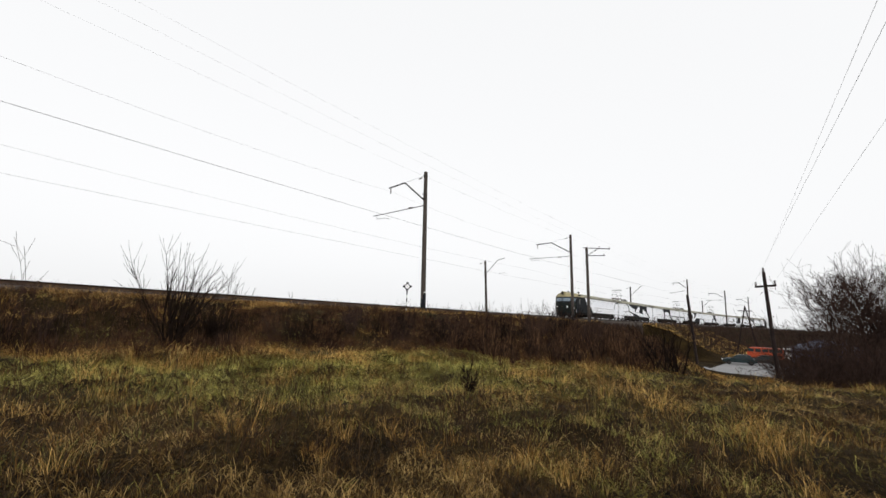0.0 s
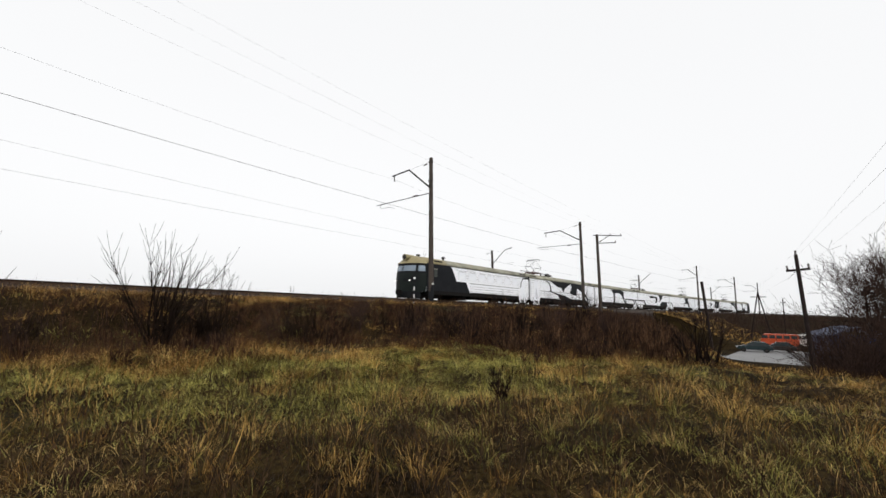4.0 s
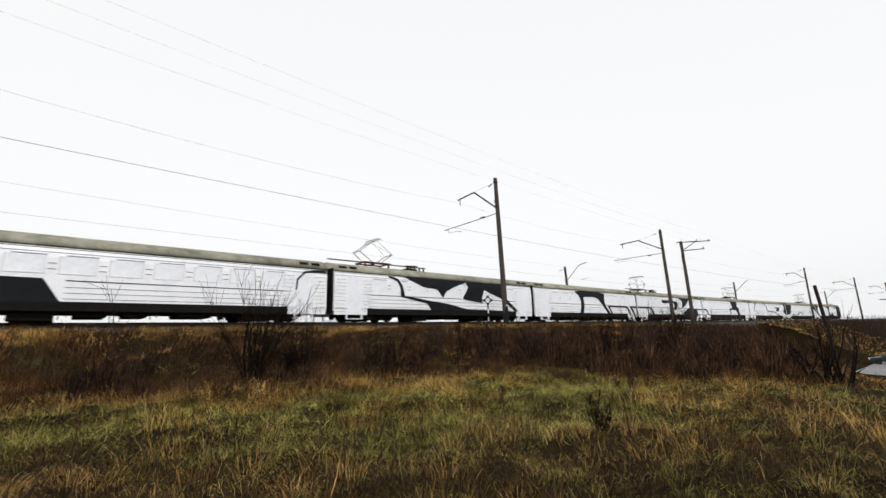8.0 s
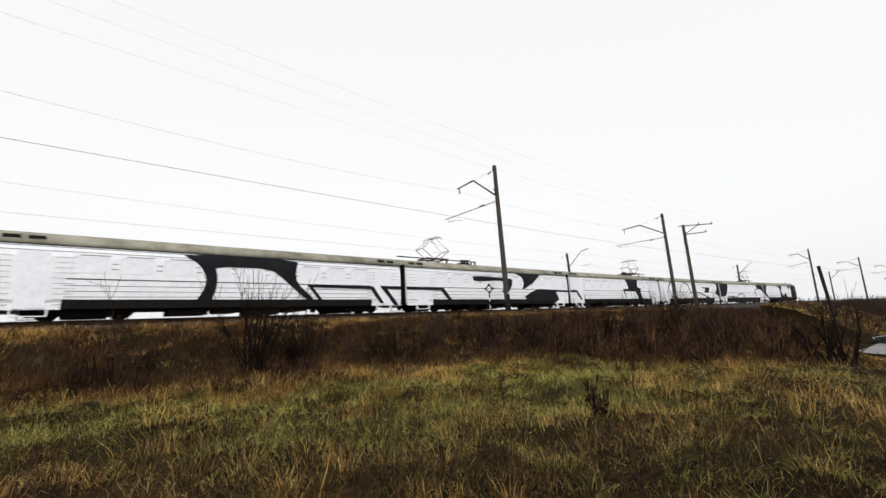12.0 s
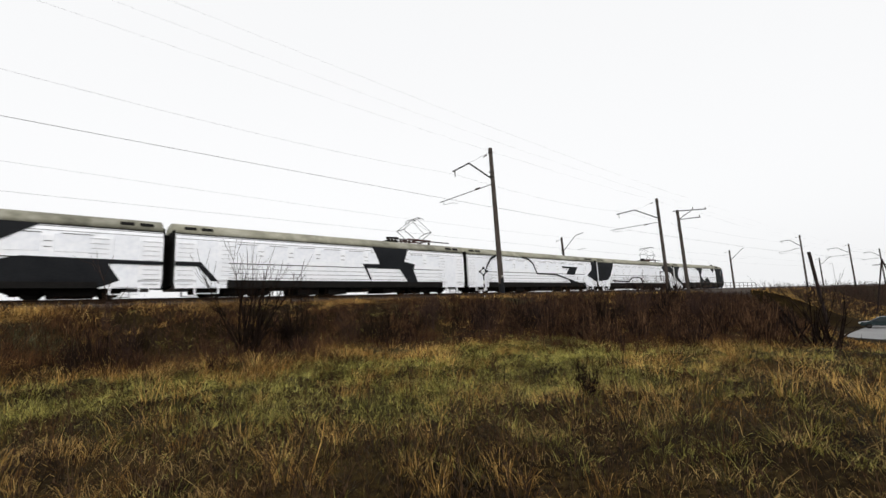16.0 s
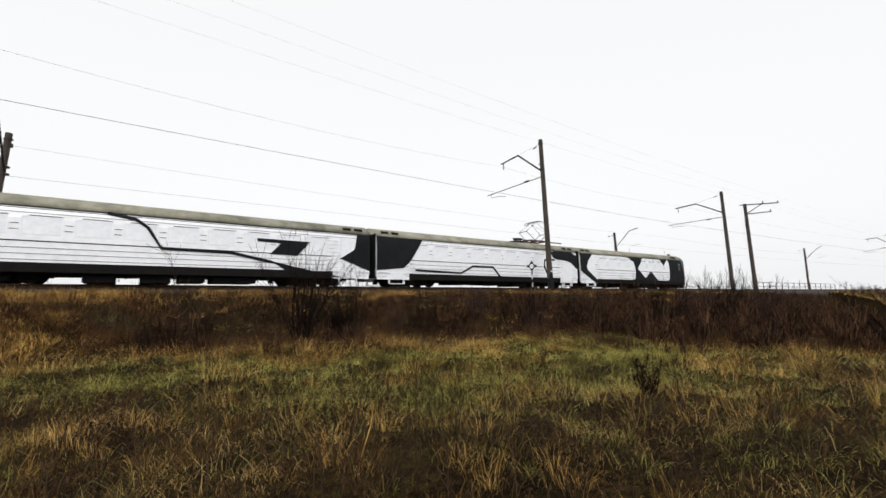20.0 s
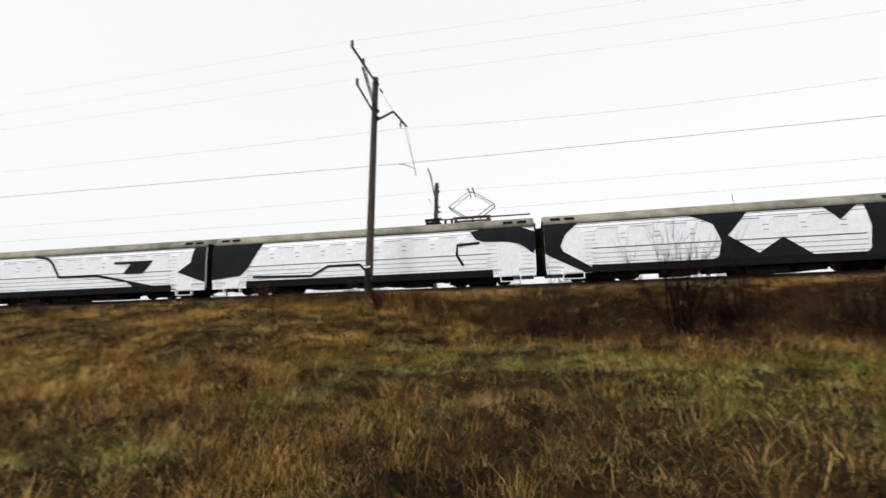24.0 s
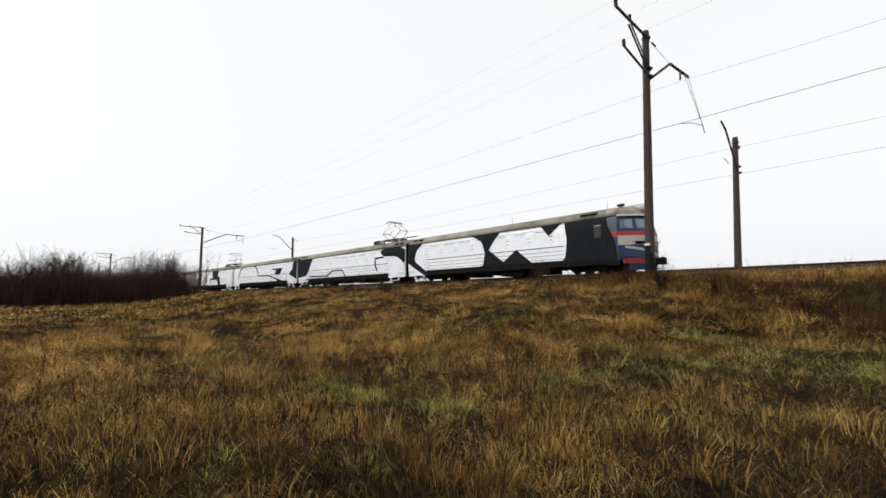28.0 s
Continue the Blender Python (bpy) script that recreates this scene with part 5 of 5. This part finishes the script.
def blades(name, x, y, h, w, lean, mat, label, seed, toward=None, bent=True):
    """Grass blades: drooping ones of five triangles, or straight ones of one."""
    rng = np.random.default_rng(seed)
    n = len(x)
    z = ground_z(x, y) - 0.02
    a, f = rng.uniform(0, 6.283, n), rng.uniform(0, 6.283, n)
    a = a if toward is None else toward
    side = np.stack([np.cos(f), np.sin(f), np.zeros(n)], 1) * (w / 2)[:, None]
    off = np.stack([np.cos(a) * lean, np.sin(a) * lean, np.zeros(n)], 1)
    base = np.stack([x, y, z], 1)
    def lift(k):
        return np.stack([0 * h, 0 * h, h * k], 1)
    tip = base + off + lift(1 - 0.4 * np.clip(lean / h, 0, 1.4))
    if bent:
        low, high = base + off * 0.2 + lift(0.5), base + off * 0.6 + lift(0.88)
        tip = base + off * 1.1 + lift(0.95 - 0.5 * np.clip(lean / h, 0, 1.5))
        verts = np.stack([base - side, base + side, low - side * 0.85, low + side * 0.85, high - side * 0.6, high + side * 0.6, tip], 1).reshape(-1, 3)
        faces = np.arange(n)[:, None, None] * 7 + np.array([[0, 1, 3], [0, 3, 2], [2, 3, 5], [2, 5, 4], [4, 5, 6]])[None]
    else:
        verts = np.stack([base - side, base + side, tip], 1).reshape(-1, 3)
        faces = np.arange(n)[:, None, None] * 3 + np.array([[0, 1, 2]])[None]
    tagged(new(name, array_mesh(name, verts, faces.reshape(-1, 3), mat)), label, "grass", kind="stuff")


def fan(rng, n, near, far, power):
    """Points spread round the standpoint, thinning outwards."""
    r = near * (far / near) ** (rng.uniform(0, 1, n) ** power)
    a = np.radians(rng.uniform(-138, 112, n))
    return 7 - r * np.sin(a), -23.3 + r * np.cos(a), r


def lushness(x, y, o):
    """How green the grass is: high on the flat field, low on the bank and the slope."""
    ahead = bank_foot(line_coords(x, y)[0]) - o
    strip = ease(-0.3, 0.8, ahead) * ease(7.5, 3.5, ahead)
    v = 0.10 + 0.40 * patches(x, y, 0.42, 5) + 0.40 * patches(x, y, 1.3, 6) + 0.55 * strip
    green = 0.55 * np.exp(-((x - 18.5) / 4) ** 2 - ((y + 15.5) / 3) ** 2) + 0.5 * np.exp(-((x - 12.5) / 2.5) ** 2 - ((y + 24.0) / 2) ** 2)
    return np.clip(v * ease(-8.0, -9.5, o) * (0.25 + 0.75 * ease(1, 7, x)) + 0.08 + green, 0.05, 0.9)


def build_grass():
    rng = np.random.default_rng(11)
    # short cover: bent blades near, plain ones farther off
    for bent, n, near, far_r in ((True, 56000, 2.0, 9.0), (False, 380000, 7.0, 40.0)):
        x, y, r = fan(rng, n, near, far_r, 0.8 if bent else 0.72)
        o = line_coords(x, y)[1]
        gap = patches(x, y, 1.1, 3) + 0.7 * patches(x, y, 2.9, 9)
        bank = ease(0, 1.5, o - bank_foot(line_coords(x, y)[0])) * ease(2, 9, x) * ease(-3.0, -4.2, o)
        ok = (o < -1.9) & (o > -40) & (gap > rng.uniform(-2.8, -0.8, n)) & (rng.uniform(0, 1, n) > 0.85 * bank) & (rng.uniform(0, 1, n) > 0.35 * ease(6, 2, x))
        x, y, o, r = x[ok], y[ok], o[ok], r[ok]
        green = rng.uniform(0, 1, len(x)) < lushness(x, y, o)
        size = 0.8 + 0.4 * patches(x, y, 0.8, 8) + 0.25 * patches(x, y, 2.3, 4)
        for pick, mat, name, label, hh in ((green, GRASS_GREEN, "green_grass", "short damp green grass of the field", 0.09), (~green, GRASS_DRY, "dry_grass", "matted straw-brown autumn grass", 0.13)):
            k = int(pick.sum())
            h = hh * size[pick] * rng.uniform(0.4, 1.4, k) * np.where(o[pick] > -10, 1.3, 1.0) * (1 if bent else 1.25)
            w = 0.0034 * np.maximum(1, r[pick] / 6.5) * rng.uniform(0.6, 1.5, k) * (1 if bent else 1.4)
            blades(name, x[pick], y[pick], h, w, h * rng.uniform(0.2, 1.8, k), mat, label, 12, None, bent)
    # tussocks, their blades bent outwards
    for m, per, tall, near, far_r, bent in ((1150, 28, 0.24, 2.2, 10.0, True), (7600, 30, 0.25, 7.0, 38.0, False), (1500, 44, 0.40, 6.0, 36.0, False)):
        cx, cy, tr = fan(rng, m, near, far_r, 0.75)
        big = rng.uniform(0.5, 1.2, m)
        s, o = line_coords(cx, cy)
        dry_only = tall > 0.4
        green = (rng.uniform(0, 1, m) < lushness(cx, cy, o)) & (not dry_only)
        thin = rng.uniform(0, 1, m) > 0.7 * np.exp(-((cx - 20.0) / 3) ** 2 - ((cy + 15.8) / 2.2) ** 2) + 0.75 * ease(0, 1.5, o - bank_foot(s)) * ease(2, 9, cx) * ease(-3.2, -4.4, o)
        if dry_only:
            thin &= rng.uniform(0, 1, m) > 0.75 * ease(6, 15, cx) * ease(-9, -11, o)
        for which, mat, name, label in ((False, GRASS_DRY, "straw_tussocks", "tussocks of long pale straw grass"), (True, GRASS_GREEN, "green_tussocks", "tussocks of damp green grass")):
            use = np.nonzero((green == which) & (o < -2.3) & (o > -38) & thin)[0]
            if len(use) == 0:
                continue
            k = len(use) * per
            scale = np.repeat(big[use], per)
            spread = 0.11 if tall < 0.4 else 0.15
            dx, dy = rng.normal(0, spread, k) * scale, rng.normal(0, spread, k) * scale
            h = tall * scale * rng.uniform(0.4, 1.15, k) * np.repeat(np.where(o[use] > -3.6, 0.6, 1.0), per)
            w = np.repeat(0.0040 * np.maximum(1, tr[use] / 7), per) * (1 if bent else 1.4)
            blades(name, np.repeat(cx[use], per) + dx, np.repeat(cy[use], per) + dy, h, w, h * rng.uniform(0.15, 1.0, k) * (2.0 if tall < 0.4 else 1.2), mat, label, 15 + which, np.arctan2(dy, dx) + rng.normal(0, 0.6, k), bent)
    # rounded tufts on the slope, the crest and the foot of the bank: ochre, rust and green by patches
    for m, near, far_r, power, per, bent in ((2700, 3.2, 13.0, 0.70, 36, True), (11500, 11.0, 38.0, 0.85, 42, False)):
        cx, cy, tr = fan(rng, m, near, far_r, power)
        s, o = line_coords(cx, cy)
        lump = patches(cx, cy, 1.1, 14) + 0.5 * patches(cx, cy, 2.9, 15)
        wanted = np.where(cx < 5.5, 0.95, np.where((o > -4.2) | (np.abs(o - bank_foot(s) + 0.6) < 0.9), 0.4, np.where(bent, 0.25, 0.16)))
        keep = (o < -2.4) & (o > -36) & (lump > -1.1) & (rng.uniform(0, 1, m) < wanted)
        kind = patches(cx, cy, 1.5, 61) + 0.6 * patches(cx, cy, 4.0, 62) + rng.normal(0, 0.2, m)
        for pick, mat, name, label, tall, out in ((kind > -0.15, TUFT, "ochre_tufts", "rounded ochre tufts of dead grass", 0.42, 1.2), ((kind <= -0.15) & (kind > -0.6), RUST, "rusty_tufts", "rust-brown tufts of dead weeds", 0.38, 0.8), (kind <= -0.6, FRESH, "lying_grass", "patches of long green grass lying over", 0.26, 2.0)):
            use = np.nonzero(keep & pick)[0]
            k = len(use) * per
            size = np.repeat(rng.uniform(0.5, 1.3, len(use)) * np.where(o[use] > -4.2, 0.65, 1.0) * (0.6 + 0.4 * ease(3, 8, tr[use])), per)
            dx, dy = rng.normal(0, 0.13, k) * size, rng.normal(0, 0.13, k) * size
            h = tall * size * rng.uniform(0.4, 1.1, k)
            blades(name, np.repeat(cx[use], per) + dx, np.repeat(cy[use], per) + dy, h, np.repeat((0.0036 if bent else 0.0050) * np.maximum(1, tr[use] / 7.5), per), h * rng.uniform(0.2, 1.0, k) * out, mat, label, 41, np.arctan2(dy, dx) + rng.normal(0, 0.5, k), bent)
    # weeds and grass on the slope of the bank, in patches of rust, ochre and grey-green
    m, per = 6400, 34
    s, edge = rng.uniform(-6, 50, m), rng.uniform(0, 1, m)
    foot = bank_foot(s) - 0.4
    o = foot + (-2.6 - foot) * edge
    a = (s - XC) / RC
    cx, cy = XC + (RC + o) * np.sin(a), -RC + (RC + o) * np.cos(a)
    patch = patches(s, o, 0.95, 51) + 0.7 * patches(s, o, 2.3, 52) + rng.normal(0, 0.25, m)
    ochre = ((o > -4.3) & (patch > 0.05)) | ((o < foot + 1.6) & (patch > 0.35) & (s < 24))
    sage = ~ochre & (patch > 0.75)
    rust = ~ochre & ~sage & (patch > -0.35)
    for pick, mat, name, label, tall in ((ochre, TUFT, "ochre_bank_grass", "dry ochre grass on the crest and foot of the bank", 0.42), (rust, RUST, "rusty_bank_weeds", "rust-brown dead weeds on the bank", 0.62), (sage, SAGE, "grey_green_weeds", "grey-green leafy weeds on the bank", 0.34)):
        use = np.nonzero(pick)[0]
        k = len(use) * per
        size = np.repeat(rng.uniform(0.5, 1.3, len(use)), per)
        dx, dy = rng.normal(0, 0.2, k) * size, rng.normal(0, 0.2, k) * size
        h = tall * size * rng.uniform(0.3, 1.1, k)
        far = np.repeat(np.hypot(cx[use] - 7, cy[use] + 23.3), per)
        blades(name, np.repeat(cx[use], per) + dx, np.repeat(cy[use], per) + dy, h, 0.0075 * np.maximum(1, far / 14) * rng.uniform(0.6, 1.5, k), h * rng.uniform(0.1, 0.9, k), mat, label, 53, np.arctan2(dy, dx) + rng.normal(0, 0.7, k), False)
    # low grass along the foot of the ballast
    n = 34000
    s, o = rng.uniform(-60, 50, n), rng.uniform(-2.7, -1.55, n)
    keep = patches(s, o, 1.3, 31) + 0.6 * patches(s, o, 3.7, 32) > rng.uniform(-0.7, 0.8, n)
    s, o = s[keep], o[keep]
    a = (s - XC) / RC
    x, y = XC + (RC + o) * np.sin(a), -RC + (RC + o) * np.cos(a)
    k = len(x)
    h = rng.uniform(0.10, 0.36, k) * (1 + 0.3 * patches(s, o, 2.0, 33))
    dull = patches(s, o, 2.2, 34) > -0.1
    for pick, mat, label in ((dull, RUST, "brown dead grass along the foot of the ballast"), (~dull, TUFT, "ochre dry grass along the foot of the ballast")):
        j = int(pick.sum())
        blades("crest_grass", x[pick], y[pick], h[pick], 0.016 * rng.uniform(0.6, 1.4, j), h[pick] * rng.uniform(0.1, 1.0, j), mat, label, 44, None, False)
    # trodden cover underfoot and behind
    n = 52000
    r = np.concatenate([2.4 * np.sqrt(rng.uniform(0, 1, 7000)), 1.5 + 38 * rng.uniform(0, 1, n - 7000) ** 0.8])
    a = np.concatenate([rng.uniform(-3.15, 3.15, 7000), np.radians(rng.uniform(108, 226, n - 7000))])
    x, y = 7 - r * np.sin(a), -23.3 + r * np.cos(a)
    h = rng.uniform(0.04, 0.14, n) * np.maximum(1, r / 12)
    blades("trodden_grass", x, y, h, 0.006 * np.maximum(1, r / 6), h * rng.uniform(0.5, 2.0, n), GRASS_DRY, "thin trodden brown grass", 43, None, False)
    # patches of fresh short grass
    spots = ((20.0, -15.8, 2.4, 20000), (16.4, -14.3, 1.3, 6000), (22.3, -17.6, 1.6, 6000), (12.4, -13.6, 1.2, 4000), (1.2, -19.3, 0.5, 2200), (2.4, -17.9, 0.4, 1200), (1.6, -13.0, 0.8, 2600), (-2.7, -14.9, 0.8, 2600), (9.0, -12.2, 1.6, 7000), (12.6, -13.4, 1.5, 6000), (6.0, -11.6, 1.5, 5000), (3.2, -12.4, 0.9, 2500), (14.0, -18.0, 1.6, 6000), (16.8, -17.4, 1.8, 6000), (11.2, -16.6, 1.3, 3500), (17.5, -19.5, 1.2, 3500))
    px = np.concatenate([x0 + rng.normal(0, r0, n0) for x0, y0, r0, n0 in spots])
    py = np.concatenate([y0 + rng.normal(0, r0 * 0.7, n0) for x0, y0, r0, n0 in spots])
    k = len(px)
    keep = patches(px, py, 2.1, 21) > rng.uniform(-1.2, 0.6, k)
    px, py = px[keep], py[keep]
    k = len(px)
    h = rng.uniform(0.10, 0.27, k)
    blades("fresh_grass", px, py, h, 0.0085 * rng.uniform(0.7, 1.5, k), h * rng.uniform(0.2, 1.6, k), FRESH, "patches of fresh yellow-green grass", 42, None, False)
    # thin cover farther off
    n = 210000
    r = rng.uniform(33, 120, n)
    a = np.radians(rng.uniform(-112, 106, n))
    x, y = 7 - r * np.sin(a), -23.3 + r * np.cos(a)
    o = line_coords(x, y)[1]
    ok = (o < -2.2) & (o > -70) & ~((x > 66) & (x < 93) & (o < -3)) & ~((x >= 93) & (o < -16))
    x, y, r = x[ok], y[ok], r[ok]
    blades("far_grass", x, y, rng.uniform(0.15, 0.45, len(x)), 0.0014 * r * rng.uniform(0.7, 1.5, len(x)), rng.uniform(0.1, 0.4, len(x)), TUFT, "rough dry grass farther off", 16, None, False)


build_grass()


def weed_mesh(seed, h):
    rng = np.random.default_rng(seed)
    segs = []
    for _ in range(int(rng.integers(1, 4))):
        d = np.array((rng.normal(0, 0.12), rng.normal(0, 0.12), 1))
        p = np.array((rng.normal(0, 0.03), rng.normal(0, 0.03), -0.05))
        for i in range(6):
            q = p + d * h / 6
            segs.append([*p, *q, 0.007 - i * 0.0008, 0.006 - i * 0.0008])
            p = q
            if i > 1:
                for _ in range(2):
                    e = np.array((rng.normal(0, 0.5), rng.normal(0, 0.5), 0.8))
                    t = p + e * h * 0.14
                    segs.append([*p, *t, 0.004, 0.003])
                    segs.append([*t, *(t + [0, 0, 0.035]), 0.014, 0.010])
    return prisms("stalks", segs, STALK)


WEEDS = [weed_mesh(60 + i, 0.75) for i in range(6)]
rng = np.random.default_rng(9)
for x, y, k in ((21.2, -15.8, 1.5), (4.9, -20.6, 0.7), (6.5, -21.9 + 1.2, 0.6), (14.5, -17.2, 0.9), (16.5, -19.6, 0.8), (27.0, -18.5, 1.3), (20.6, -16.4, 1.1), (22.8, -17.4, 1.2), (24.8, -19.6, 0.9), (9.6, -19.4, 0.9), (10.8, -20.3, 0.7), (2.2, -16.5, 1.0), (1.4, -18.8, 0.8), (11.9, -17.6, 1.0)):
    plant("dry_weed", WEEDS[int(rng.integers(6))], x, y, k, "dry brown weed standing in the grass", "weed", "dry weeds", rng.uniform(0, 6))
for s, k in ((20.2, 0.95), (21.1, 0.6), (23.6, 0.5), (33.1, 0.9), (34.6, 0.75), (38.7, 0.8), (40.0, 1.1), (41.4, 0.8), (43.0, 0.9), (8.6, 0.7), (26.0, 0.5)):
    q = along(s, -2.9)
    plant("dry_weed", WEEDS[int(rng.integers(6))], q.x, q.y, k, "dry brown weed with seed heads on the bank's crest", "weed", "dry weeds", rng.uniform(0, 6))
bush_at(14.2, -19.6, wand_mesh(91, 18, 0.7, 0.36, 0.013, TANGLE, 0.03, 4, 0.14), 0.75, "small dark leafless weed bush standing in green grass", 0, "bare_shrub", "shrub", "shrubs in the field")
plant("bare_shrub", SHRUBS[3], 17.6, -20.9, 0.26, "small dark leafless weed bush in dry grass", "shrub", "shrubs in the field", 1.0)
segs = []
for _ in range(760):
    r, a = 3.2 * 8 ** rng.uniform(0, 1), math.radians(rng.uniform(-102, 98))
    x, y = 7 - r * math.sin(a), -23.3 + r * math.cos(a)
    if float(line_coords(x, y)[1]) > -3:
        continue
    z, h = float(ground_z(x, y)) - 0.05, rng.uniform(0.3, 0.85)
    tip = np.array((x + rng.normal(0, 0.12), y + rng.normal(0, 0.12), z + h))
    root = np.array((x, y, z))
    segs.append([*root, *tip, 0.005, 0.003])
    for f in (0.5, 0.65, 0.8, 0.95):
        q = root + (tip - root) * f
        e = q + [rng.normal(0, 0.07), rng.normal(0, 0.07), 0.09]
        segs.append([*q, *e, 0.003, 0.002])
        segs.append([*e, *(e + [0, 0, 0.03]), 0.010, 0.007])
tagged(new("dry_weeds", prisms("dry_weeds", segs, STALK)), "scattered dry brown seed stalks in the grass", "weed", kind="stuff")

# single stems that stand out of the grass
for name, mat, label, base, tip, r in (("straw_stem", TUFT, "long pale straw stem leaning in the grass", (9.25, -19.35), (9.50, -19.17, -1.72), 0.006), ("dry_stalk", STALK, "long dark dry stalk leaning in the grass", (14.1, -22.6), (14.37, -22.42, -1.62), 0.007)):
    root = Vector((*base, float(ground_z(*base)) - 0.03))
    mid = root.lerp(Vector(tip), 0.55) + Vector((0.02, -0.015, 0.015))
    stem = prisms(name, [[*root, *mid, r, r * 0.8], [*mid, *tip, r * 0.8, r * 0.35]], mat)
    tagged(new(name, stem), label, "stalk")

# ---- the train's run ----
MOVES = [(0, 188.9), (2, 170.5), (4, 153.6), (6, 137.2), (8, 119.7), (10, 102.1), (12, 84.9), (14, 68.1), (16, 51.3), (18, 35.2), (20, 19.1), (22, 3.6), (24, -11.7), (26, -26.7), (28, -41.4)]


def motions():
    for k, car in enumerate(CARS):
        walk(car, [(t, at_line(s + (k - 5.5) * CAR, 1.74)) for t, s in MOVES])


motions()
